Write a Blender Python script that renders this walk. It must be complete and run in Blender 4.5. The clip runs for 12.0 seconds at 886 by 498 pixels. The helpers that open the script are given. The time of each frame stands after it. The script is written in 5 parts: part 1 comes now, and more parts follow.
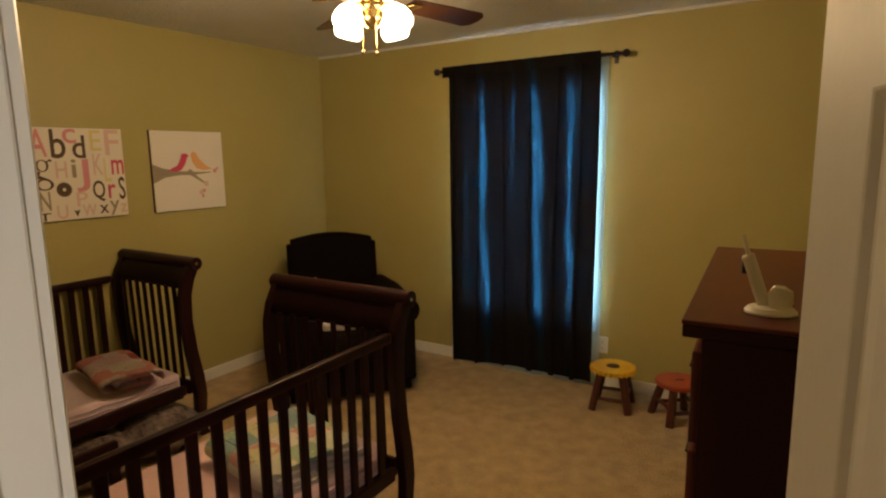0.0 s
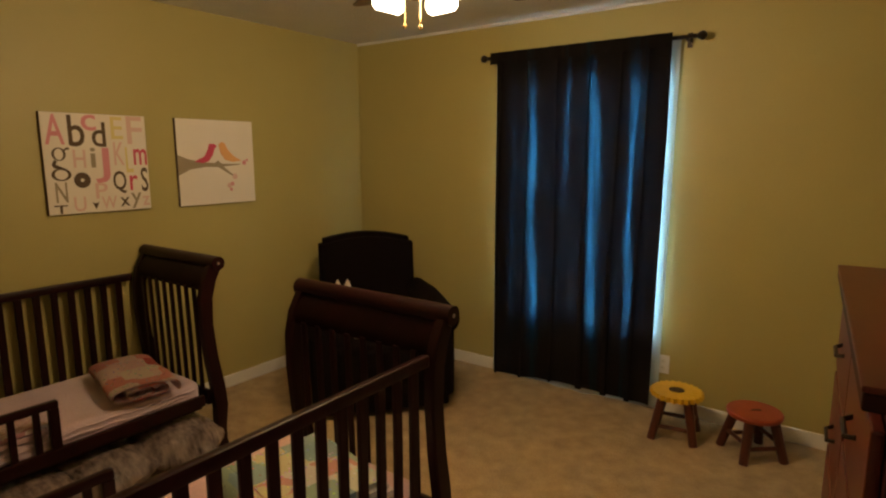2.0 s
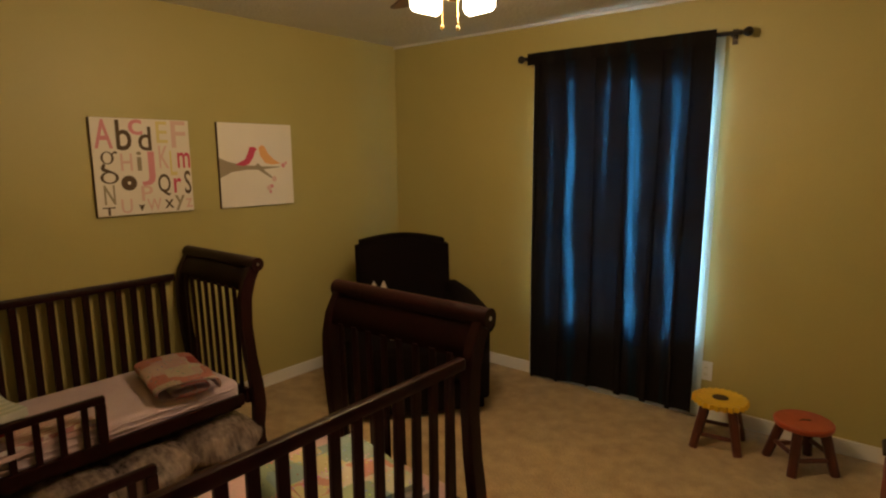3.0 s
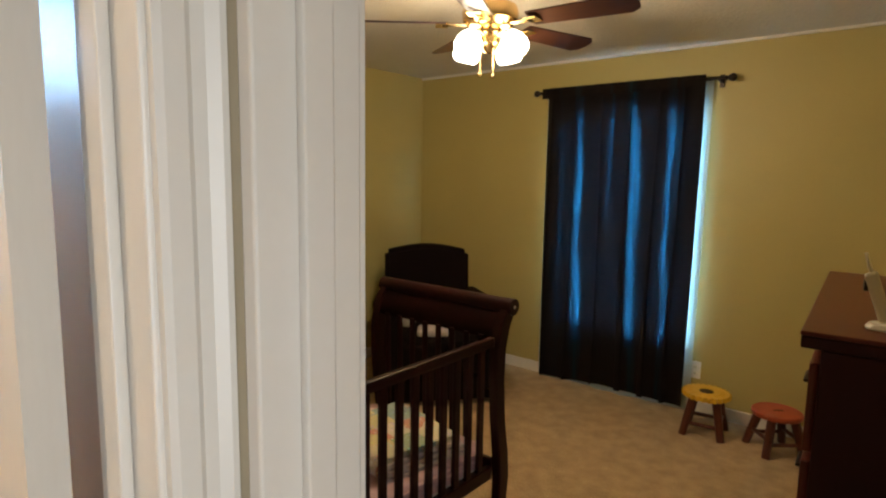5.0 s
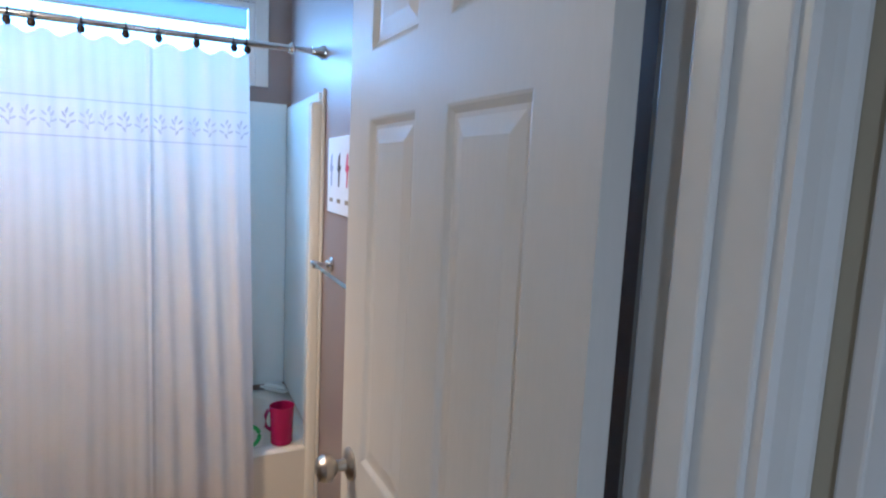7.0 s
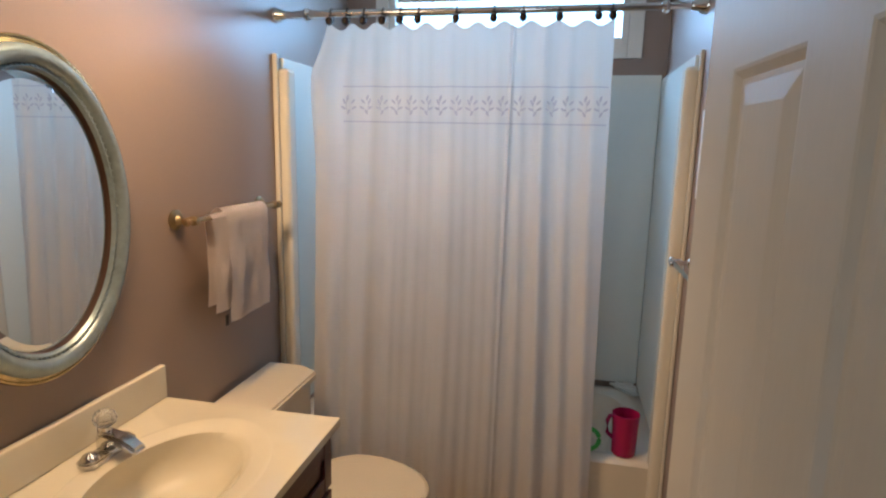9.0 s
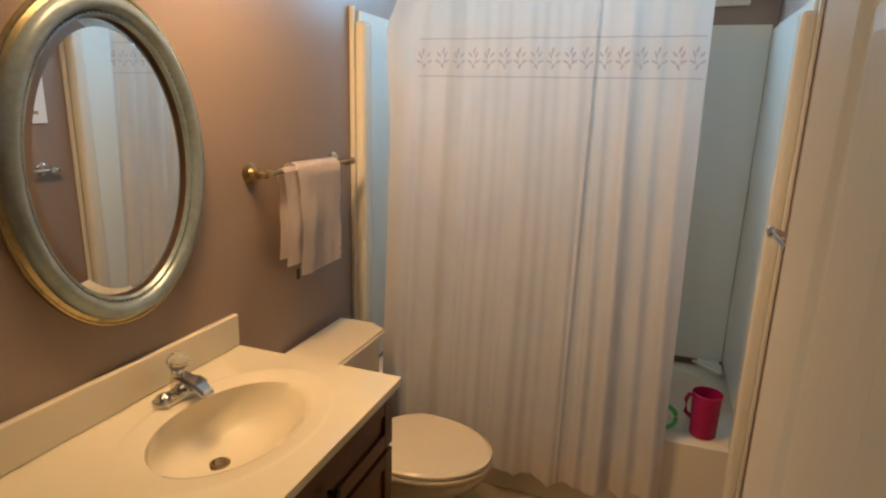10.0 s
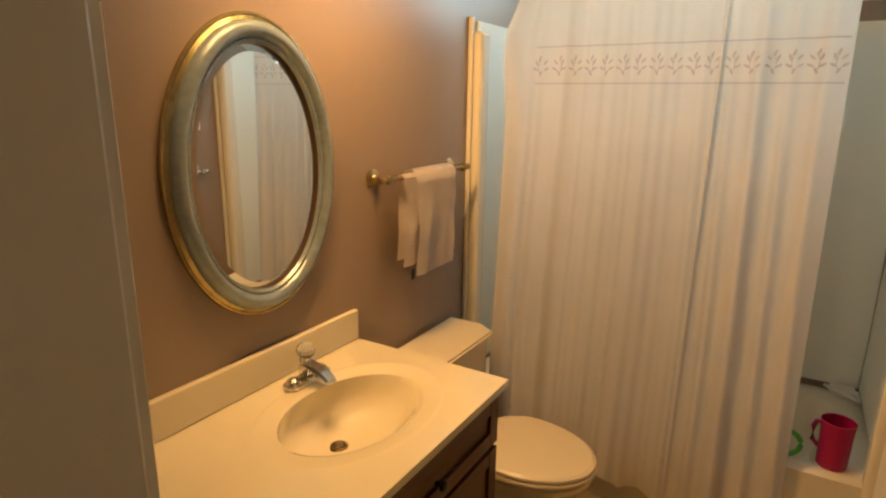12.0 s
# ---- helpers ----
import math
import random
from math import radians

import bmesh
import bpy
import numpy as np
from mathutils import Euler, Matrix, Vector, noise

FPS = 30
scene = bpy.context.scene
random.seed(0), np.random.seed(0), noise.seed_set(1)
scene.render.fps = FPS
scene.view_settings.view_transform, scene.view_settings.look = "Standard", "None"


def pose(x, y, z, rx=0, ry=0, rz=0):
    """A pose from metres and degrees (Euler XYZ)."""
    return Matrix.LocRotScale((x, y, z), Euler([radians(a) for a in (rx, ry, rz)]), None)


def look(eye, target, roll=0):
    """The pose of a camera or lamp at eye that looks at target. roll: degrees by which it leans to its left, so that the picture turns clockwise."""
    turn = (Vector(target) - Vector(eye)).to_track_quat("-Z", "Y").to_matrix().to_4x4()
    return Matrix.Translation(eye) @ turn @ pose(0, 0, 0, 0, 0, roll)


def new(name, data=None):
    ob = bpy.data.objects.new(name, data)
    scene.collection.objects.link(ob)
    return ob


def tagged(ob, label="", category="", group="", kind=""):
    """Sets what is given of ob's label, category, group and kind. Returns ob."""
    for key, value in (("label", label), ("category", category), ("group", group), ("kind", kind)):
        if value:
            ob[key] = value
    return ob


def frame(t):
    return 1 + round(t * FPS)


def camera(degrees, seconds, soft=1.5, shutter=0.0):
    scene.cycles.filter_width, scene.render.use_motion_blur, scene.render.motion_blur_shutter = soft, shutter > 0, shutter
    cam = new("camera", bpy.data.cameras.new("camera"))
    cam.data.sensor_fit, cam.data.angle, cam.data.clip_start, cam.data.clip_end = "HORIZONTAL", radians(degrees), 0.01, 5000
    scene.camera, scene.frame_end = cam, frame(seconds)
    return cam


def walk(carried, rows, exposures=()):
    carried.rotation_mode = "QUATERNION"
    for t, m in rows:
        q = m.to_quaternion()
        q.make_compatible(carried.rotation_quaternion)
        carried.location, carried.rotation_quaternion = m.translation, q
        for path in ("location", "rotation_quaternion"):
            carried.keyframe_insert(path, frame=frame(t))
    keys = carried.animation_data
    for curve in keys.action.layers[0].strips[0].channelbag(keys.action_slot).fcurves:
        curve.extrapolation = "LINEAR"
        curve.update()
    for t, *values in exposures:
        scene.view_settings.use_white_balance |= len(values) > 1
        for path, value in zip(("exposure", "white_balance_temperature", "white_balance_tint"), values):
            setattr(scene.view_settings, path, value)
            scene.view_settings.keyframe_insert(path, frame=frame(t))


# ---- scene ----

# ================= camera =================
cam = camera(74.5, 12.0, soft=2.2)
EYES = [
    (0, -0.048, -0.018, 1.597, 32.00, -9.11, 0.89),
    (0.5, -0.098, 0.108, 1.604, 32.57, -9.36, 0.94),
    (1, -0.184, 0.198, 1.586, 32.83, -9.33, 0.50),
    (1.5, -0.233, 0.252, 1.577, 34.07, -9.36, 0.22),
    (2, -0.274, 0.257, 1.578, 35.76, -9.36, 0.10),
    (2.5, -0.275, 0.255, 1.570, 37.88, -9.14, 0.28),
    (3, -0.286, 0.264, 1.575, 39.20, -9.13, 0.44),
    (5, -0.064, -0.220, 1.579, 39.77, -7.25, -0.90),
    (5.5, -0.017, -0.390, 1.585, 42.97, -7.02, -1.50),
    (6, -0.051, -0.469, 1.571, 47.92, -6.64, -1.47),
    (6.5, -0.152, -0.453, 1.568, 55.64, -7.09, -1.55),
    (7, -0.241, -0.424, 1.563, 65.43, -7.19, -2.66),
    (7.5, -0.327, -0.423, 1.566, 75.72, -8.04, -2.71),
    (9.5, -0.525, -0.271, 1.563, 107.08, -11.84, -1.34),
    (10, -0.559, -0.273, 1.539, 110.20, -13.97, -1.54),
    (10.5, -0.584, -0.269, 1.531, 112.36, -16.28, -1.28),
    (11, -0.603, -0.293, 1.526, 113.62, -17.23, -1.23),
    (11.5, -0.564, -0.283, 1.539, 115.94, -16.06, -0.94),
    (12, -0.512, -0.260, 1.568, 121.01, -14.23, -0.85),
]
LIGHT = [(0, -0.1, 6800, 10), (3, -0.12, 6800, 10), (5, 0.14, 6000, 9), (5.5, 0.08, 5100, 8), (6, -0.45, 4850, 7), (6.5, -0.68, 4650, 7), (7, -1.0, 4450, 7), (7.6, -1.3, 4400, 8), (9.4, -1.68, 6100, 8), (10.5, -1.66, 7500, 8), (12, -1.64, 10200, 10)]
walk(cam, [(t, pose(x, y, z, 90 + p, r, w)) for t, x, y, z, w, p, r in EYES], LIGHT)

# ================= plan =================
CEIL = 2.44
BX0, BX1, BY0, BY1 = -3.68, 0.14, 0.156, 3.82      # bedroom
TX0, TX1, TY0, TY1 = -3.40, -0.66, -1.41, 0.13    # bathroom
HX0, HX1, HY0, HY1 = -0.54, 0.95, -0.86, 0.048     # hall
TUBX = -2.64

# ================= world and lights =================
world = bpy.data.worlds.new("world")
scene.world = world
world.use_nodes = True
wn = world.node_tree
bg = wn.nodes["Background"]
sky = wn.nodes.new("ShaderNodeTexSky")
sky.sky_type, sky.sun_disc, sky.sun_elevation, sky.sun_rotation = "NISHITA", False, radians(40), radians(200)
wn.links.new(sky.outputs[0], bg.inputs[0])
bg.inputs[1].default_value = 0.12

def lamp(name, kind, m, power, color, **kw):
    d = bpy.data.lights.new(name, kind)
    d.energy, d.color = power, color
    for k, v in kw.items():
        if k == "size": d.size = v
        if k == "size_y": d.shape = "RECTANGLE"; d.size_y = v
        if k == "radius": d.shadow_soft_size = v
        if k == "angle": d.angle = v
    ob = new(name, d)
    ob.matrix_world = m
    return ob

sun_lamp = lamp("sun_lamp", "SUN", look((0, 0, 0), (0.35, 0.6, -0.7)), 2.5, (1, 0.95, 0.88), angle=radians(0.5))
BULB = (1.0, 0.66, 0.33)
DAY = (0.42, 0.68, 1.0)
lamp("bedroom_window_daylight", "AREA", look((-1.745, 4.02, 1.25), (-1.745, 0, 1.20)), 190, DAY, size=0.98, size_y=1.55)
lamp("bath_window_daylight", "AREA", look((-3.50, -0.62, 2.21), (0, -0.62, 1.5)), 100, DAY, size=1.10, size_y=0.28)
for k in range(3):
    vb = lamp("vanity_bulb_light", "SPOT", look((-1.38 - 0.2 * k, -1.16, 2.14), (-1.98 - 0.2 * k, -0.98, 1.0)), 80, (1.0, 0.60, 0.29), radius=0.05)
    vb.data.spot_size, vb.data.spot_blend = radians(142), 1.0
hall_light = lamp("hall_daylight", "AREA", look((0.93, -0.73, 1.30), (-0.5, -0.30, 1.30)), 7.0, (1.0, 0.95, 0.88), size=0.24, size_y=1.5)

hall_light.data.spread = radians(95)

# ================= materials =================
def mat(name, color, rough=0.6, metal=0.0, color2=None, scale=6.0, fine=80.0, bump=0.1, dist=0.002, trans=0.0, spec=None, stretch=None, sheen=0.0, coat=0.0, vary=0.35, ior=1.45):
    m = bpy.data.materials.new(name)
    m.use_nodes = True
    nt = m.node_tree
    b = nt.nodes["Principled BSDF"]
    b.inputs["Roughness"].default_value = rough
    b.inputs["Metallic"].default_value = metal
    b.inputs["Transmission Weight"].default_value = trans
    b.inputs["IOR"].default_value = ior
    b.inputs["Coat Weight"].default_value = coat
    if sheen: b.inputs["Sheen Weight"].default_value = sheen
    if spec is not None: b.inputs["Specular IOR Level"].default_value = spec
    tc = nt.nodes.new("ShaderNodeTexCoord")
    mp = nt.nodes.new("ShaderNodeMapping")
    mp.inputs["Scale"].default_value = stretch or (1, 1, 1)
    nt.links.new(tc.outputs["Object"], mp.inputs[0])
    def noise_node(s, d=4):
        n = nt.nodes.new("ShaderNodeTexNoise")
        n.inputs["Scale"].default_value, n.inputs["Detail"].default_value = s, d
        nt.links.new(mp.outputs[0], n.inputs["Vector"])
        return n
    big, small = noise_node(scale), noise_node(fine, 3)
    c2 = color2 or tuple(c * (1 - vary * 0.5) for c in color)
    r = nt.nodes.new("ShaderNodeValToRGB")
    r.color_ramp.elements[0].position, r.color_ramp.elements[1].position = 0.3, 0.7
    r.color_ramp.elements[0].color, r.color_ramp.elements[1].color = (*c2, 1), (*color, 1)
    mx = nt.nodes.new("ShaderNodeMath"); mx.operation = "MULTIPLY_ADD"
    mx.inputs[1].default_value = 0.35
    nt.links.new(small.outputs[0], mx.inputs[0])
    m2 = nt.nodes.new("ShaderNodeMath"); m2.operation = "MULTIPLY"
    m2.inputs[1].default_value = 0.65
    nt.links.new(big.outputs[0], m2.inputs[0]); nt.links.new(m2.outputs[0], mx.inputs[2])
    nt.links.new(mx.outputs[0], r.inputs[0]); nt.links.new(r.outputs[0], b.inputs["Base Color"])
    if bump:
        bp = nt.nodes.new("ShaderNodeBump")
        bp.inputs["Strength"].default_value, bp.inputs["Distance"].default_value = bump, dist
        nt.links.new(small.outputs[0], bp.inputs["Height"]); nt.links.new(bp.outputs[0], b.inputs["Normal"])
    m["bsdf"] = b.name
    return m

def glow(name, color, strength):
    m = bpy.data.materials.new(name); m.use_nodes = True
    b = m.node_tree.nodes["Principled BSDF"]
    b.inputs["Base Color"].default_value = (*color, 1)
    b.inputs["Emission Color"].default_value = (*color, 1)
    b.inputs["Emission Strength"].default_value = strength
    return m

def cloth(name, color, color2, see, scale=8.0, through_color=None, **kw):
    """Woven cloth that lets part of the light through."""
    m = mat(name, color, 0.9, color2=color2, scale=scale, **kw)
    nt = m.node_tree
    b = nt.nodes["Principled BSDF"]; out = nt.nodes["Material Output"]
    t = nt.nodes.new("ShaderNodeBsdfTranslucent"); t.inputs[0].default_value = (*(through_color or color), 1)
    mix = nt.nodes.new("ShaderNodeMixShader"); mix.inputs[0].default_value = see
    nt.links.new(b.outputs[0], mix.inputs[1]); nt.links.new(t.outputs[0], mix.inputs[2]); nt.links.new(mix.outputs[0], out.inputs[0])
    return m

OLIVE = mat("olive_wall_paint", (0.445, 0.368, 0.132), 0.5, color2=(0.40, 0.332, 0.115), scale=1.5, fine=220, bump=0.25, dist=0.0012)
TAUPE = mat("taupe_wall_paint", (0.295, 0.222, 0.185), 0.38, color2=(0.27, 0.205, 0.170), scale=1.5, fine=220, bump=0.2, dist=0.001)
HALLP = mat("hall_wall_paint", (0.46, 0.40, 0.28), 0.6, scale=1.5, fine=220, bump=0.2, dist=0.001, vary=0.1)
WHITE = mat("white_trim_paint", (0.76, 0.73, 0.68), 0.32, color2=(0.72, 0.69, 0.63), scale=3, fine=60, bump=0.06, dist=0.001)
DOORP = mat("white_door_paint", (0.66, 0.625, 0.56), 0.45, color2=(0.61, 0.575, 0.51), scale=4, fine=160, bump=0.12, dist=0.0008, stretch=(1, 1, 0.15))
CEILP = mat("textured_ceiling_paint", (0.72, 0.69, 0.60), 0.85, scale=5, fine=45, bump=0.9, dist=0.012, vary=0.15)
CARPET = mat("beige_carpet", (0.52, 0.375, 0.20), 0.95, color2=(0.30, 0.205, 0.105), scale=11, fine=85, bump=1.0, dist=0.008, sheen=0.2)
DARKW = mat("dark_cherry_wood", (0.022, 0.0036, 0.0040), 0.34, spec=0.22, color2=(0.010, 0.0026, 0.0026), scale=9, fine=50, bump=0.05, stretch=(1, 1, 0.12))
# Dresser wood darkened: shade on its end and top's edge, put into the colour.
DRESS_SHADE = mat("shaded_dresser_side", (0.036, 0.0085, 0.012), 0.45, spec=0.2, color2=(0.022, 0.005, 0.007), scale=7, fine=60, bump=0.05, stretch=(1, 1, 0.12))
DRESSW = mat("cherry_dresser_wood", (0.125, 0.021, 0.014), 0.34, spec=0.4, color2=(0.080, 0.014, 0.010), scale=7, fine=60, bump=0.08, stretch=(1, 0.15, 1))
BLACKC = mat("black_upholstery", (0.006, 0.003, 0.003), 0.9, spec=0.12, scale=12, fine=300, bump=0.5, dist=0.003)
PINK = mat("pink_sheet", (0.62, 0.42, 0.42), 0.85, color2=(0.55, 0.35, 0.36), scale=9, fine=90, bump=0.4, dist=0.004, sheen=0.2)
LILAC = mat("pale_lilac_sheet", (0.60, 0.46, 0.50), 0.85, color2=(0.53, 0.39, 0.43), scale=9, fine=90, bump=0.4, dist=0.004, sheen=0.2)
MARBLE = mat("cultured_marble", (0.80, 0.73, 0.57), 0.10, color2=(0.76, 0.69, 0.52), scale=4, fine=15, bump=0.0, coat=1.0)
CERAMIC = mat("cream_ceramic", (0.76, 0.68, 0.53), 0.12, scale=3, bump=0.0, coat=0.5, vary=0.06)
SURROUND = mat("glossy_acrylic_surround", (0.78, 0.81, 0.76), 0.18, scale=3, bump=0.0, vary=0.06)
TUBSKIN = mat("cream_tub_acrylic", (0.72, 0.67, 0.56), 0.2, scale=3, bump=0.0, vary=0.08)
VANITY = mat("cherry_vanity_wood", (0.078, 0.013, 0.010), 0.3, color2=(0.042, 0.008, 0.006), scale=8, fine=60, bump=0.06, stretch=(1, 1, 0.15), coat=0.2)
CHROME = mat("chrome", (0.75, 0.74, 0.72), 0.12, 1.0, bump=0.0, vary=0.05)
NICKEL = mat("brushed_nickel", (0.50, 0.46, 0.40), 0.28, 1.0, bump=0.05, vary=0.1)
BRASS = mat("polished_brass", (0.80, 0.58, 0.26), 0.2, 1.0, bump=0.03, vary=0.15)
OLDBRASS = mat("antique_brass", (0.42, 0.32, 0.18), 0.3, 1.0, bump=0.05, vary=0.3)
CHAMP = mat("champagne_silver_leaf", (0.33, 0.40, 0.43), 0.26, 0.5, color2=(0.22, 0.275, 0.285), scale=16, fine=70, bump=0.15, dist=0.001)
GILT = mat("worn_gilt_edge", (0.58, 0.48, 0.27), 0.24, 0.95, color2=(0.36, 0.29, 0.16), scale=20, bump=0.1)
MIRROR = mat("mirror_glass", (0.86, 0.88, 0.88), 0.012, 1.0, bump=0.0, vary=0.0)
VINYL = mat("beige_vinyl_floor", (0.56, 0.46, 0.30), 0.35, color2=(0.40, 0.32, 0.19), scale=7, fine=40, bump=0.1)
BLACKM = mat("dark_bronze_metal", (0.030, 0.022, 0.018), 0.35, 0.6, bump=0.05)
CLEARP = mat("clear_acrylic", (0.95, 0.95, 0.92), 0.05, trans=0.8, bump=0.0, vary=0.0, ior=1.47)
IVORYP = mat("ivory_plastic", (0.74, 0.70, 0.60), 0.3, bump=0.0, vary=0.05)
DARKP = mat("dark_plastic", (0.02, 0.02, 0.022), 0.35, bump=0.0)
MAGENTA = mat("magenta_plastic", (0.34, 0.008, 0.075), 0.25, bump=0.0, vary=0.1)
GREENP = mat("green_plastic", (0.06, 0.42, 0.08), 0.3, bump=0.0, vary=0.1)
YELLOWP = mat("sunflower_yellow_paint", (0.80, 0.48, 0.03), 0.4, scale=12, bump=0.1)
BROWNP = mat("dark_brown_paint", (0.045, 0.020, 0.010), 0.5, bump=0.2)
REDP = mat("red_brown_paint", (0.42, 0.075, 0.03), 0.38, color2=(0.30, 0.05, 0.022), scale=14, bump=0.1)
STOOLW = mat("brown_stool_wood", (0.115, 0.028, 0.016), 0.4, color2=(0.065, 0.017, 0.010), scale=12, bump=0.15, stretch=(1, 1, 0.2))
TOWEL = mat("pale_pink_terry", (0.86, 0.78, 0.74), 0.95, scale=20, fine=260, bump=0.6, dist=0.002, sheen=0.3, vary=0.12)
BLADE = mat("walnut_fan_blade", (0.050, 0.020, 0.011), 0.3, color2=(0.028, 0.011, 0.007), scale=8, fine=60, bump=0.05, stretch=(0.12, 1, 1))
CANVAS = mat("cream_canvas", (0.78, 0.70, 0.60), 0.8, scale=8, fine=350, bump=0.3, dist=0.0008, vary=0.08)
CANVASE = mat("dark_canvas_edge", (0.10, 0.055, 0.035), 0.7)
# through_color holds the blue of the daylight streaks, not a dye of the cloth.
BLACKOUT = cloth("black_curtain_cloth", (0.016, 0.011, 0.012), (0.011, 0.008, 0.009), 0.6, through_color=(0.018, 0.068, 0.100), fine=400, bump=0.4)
def daylight_streaks(m, low, high, bands):
    """Streaks of daylight put into the cloth by hand: a few long bands, as if a single layer between its gathers,
    transmit more.
    """
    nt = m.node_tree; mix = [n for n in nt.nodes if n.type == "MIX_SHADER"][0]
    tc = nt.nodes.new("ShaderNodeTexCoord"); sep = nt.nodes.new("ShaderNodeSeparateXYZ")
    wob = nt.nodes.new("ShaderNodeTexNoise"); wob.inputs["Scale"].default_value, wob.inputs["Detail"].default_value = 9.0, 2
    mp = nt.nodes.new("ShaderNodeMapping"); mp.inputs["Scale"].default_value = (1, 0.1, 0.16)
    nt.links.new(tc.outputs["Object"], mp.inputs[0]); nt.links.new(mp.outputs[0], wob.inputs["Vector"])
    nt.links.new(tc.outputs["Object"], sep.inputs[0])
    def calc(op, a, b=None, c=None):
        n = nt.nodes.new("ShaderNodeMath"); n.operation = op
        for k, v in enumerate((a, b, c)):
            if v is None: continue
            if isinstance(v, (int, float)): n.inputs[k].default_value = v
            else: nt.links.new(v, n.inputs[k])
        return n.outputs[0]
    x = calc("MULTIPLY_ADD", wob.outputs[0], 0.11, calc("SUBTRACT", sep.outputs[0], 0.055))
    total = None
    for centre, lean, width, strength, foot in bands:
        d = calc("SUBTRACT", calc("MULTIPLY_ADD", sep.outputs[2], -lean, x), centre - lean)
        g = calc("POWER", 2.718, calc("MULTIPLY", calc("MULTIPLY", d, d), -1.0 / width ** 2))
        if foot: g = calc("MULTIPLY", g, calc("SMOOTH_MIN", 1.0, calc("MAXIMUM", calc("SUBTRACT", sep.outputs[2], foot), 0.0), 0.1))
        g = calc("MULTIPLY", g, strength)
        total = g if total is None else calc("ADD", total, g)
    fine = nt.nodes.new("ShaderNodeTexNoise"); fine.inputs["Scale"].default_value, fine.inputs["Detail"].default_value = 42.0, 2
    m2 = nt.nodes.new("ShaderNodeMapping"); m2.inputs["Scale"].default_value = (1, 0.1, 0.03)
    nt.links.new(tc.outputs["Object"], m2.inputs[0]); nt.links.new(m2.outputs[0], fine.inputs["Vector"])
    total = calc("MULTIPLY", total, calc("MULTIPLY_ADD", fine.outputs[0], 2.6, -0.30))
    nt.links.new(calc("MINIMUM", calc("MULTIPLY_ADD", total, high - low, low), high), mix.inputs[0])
daylight_streaks(BLACKOUT, 0.013, 0.60, ((-2.055, -0.010, 0.024, 0.95, 0), (-1.83, -0.01, 0.018, 0.50, 1.1), (-1.635, -0.035, 0.030, 1.0, 0), (-1.395, -0.015, 0.021, 0.70, 0), (-1.345, 0.0, 0.024, 0.30, 1.2), (-2.21, 0.0, 0.020, 0.15, 0)))
SHEERB = cloth("white_curtain_liner", (0.78, 0.80, 0.78), (0.74, 0.76, 0.75), 0.45, through_color=(0.50, 0.68, 0.72), fine=400, bump=0.3)
SHOWERC = cloth("white_shower_cloth", (0.88, 0.83, 0.77), (0.84, 0.78, 0.72), 0.36, fine=300, bump=0.3)
SHOWERG = cloth("grey_embroidery", (0.68, 0.62, 0.63), (0.62, 0.56, 0.57), 0.32, fine=300, bump=0.5)
PLASTICBAG = mat("clear_plastic_bag", (0.46, 0.35, 0.31), 0.18, color2=(0.045, 0.03, 0.028), trans=0.25, stretch=(1, 1.6, 0.3), scale=13, fine=30, bump=0.7, dist=0.008)
GLASSW = mat("window_glass", (0.95, 0.97, 0.98), 0.02, trans=1.0, bump=0.0, vary=0.0)
SHADEG = glow("lit_frosted_glass", (1.0, 0.86, 0.62), 14.0)
BRIGHT = glow("overcast_daylight_backdrop", (0.45, 0.74, 1.0), 5.0)

# ================= builders =================
def box(x0, x1, y0, y1, z0, z1, bev=0.0, seg=2, bm=None):
    own = bmesh.new()
    bmesh.ops.create_cube(own, size=1)
    for v in own.verts:
        v.co = ((v.co.x + 0.5) * (x1 - x0) + x0, (v.co.y + 0.5) * (y1 - y0) + y0, (v.co.z + 0.5) * (z1 - z0) + z0)
    if bev:
        bmesh.ops.bevel(own, geom=own.edges[:], offset=bev, segments=seg, profile=0.5, affect="EDGES")
    return join(bm, own)

def join(bm, own):
    if bm is None: return own
    me = bpy.data.meshes.new("tmp"); own.to_mesh(me); own.free(); bm.from_mesh(me); bpy.data.meshes.remove(me)
    return bm

def move(bm, m):
    bmesh.ops.transform(bm, matrix=m, verts=bm.verts[:]); return bm

def tube(points, r, seg=10, bm=None, closed=False):
    """A round bar along points; r one radius or one for each point."""
    own = bmesh.new(); pts = [Vector(p) for p in points]; n = len(pts); rings = []
    for i, p in enumerate(pts):
        a = pts[(i - 1) % n] if (i or closed) else p; b = pts[(i + 1) % n] if (i < n - 1 or closed) else p
        q = (b - a).to_track_quat("Z", "Y").to_matrix() if (b - a).length > 1e-9 else Matrix.Identity(3)
        rr = r[i] if isinstance(r, (list, tuple)) else r
        rings.append([own.verts.new(p + q @ Vector((rr * math.cos(t), rr * math.sin(t), 0))) for t in [2 * math.pi * k / seg for k in range(seg)]])
    for i in range(n if closed else n - 1):
        A, B = rings[i], rings[(i + 1) % n]
        for k in range(seg): own.faces.new((A[k], A[(k + 1) % seg], B[(k + 1) % seg], B[k]))
    if not closed:
        own.faces.new(rings[0][::-1]); own.faces.new(rings[-1])
    bmesh.ops.recalc_face_normals(own, faces=own.faces[:])
    return join(bm, own)

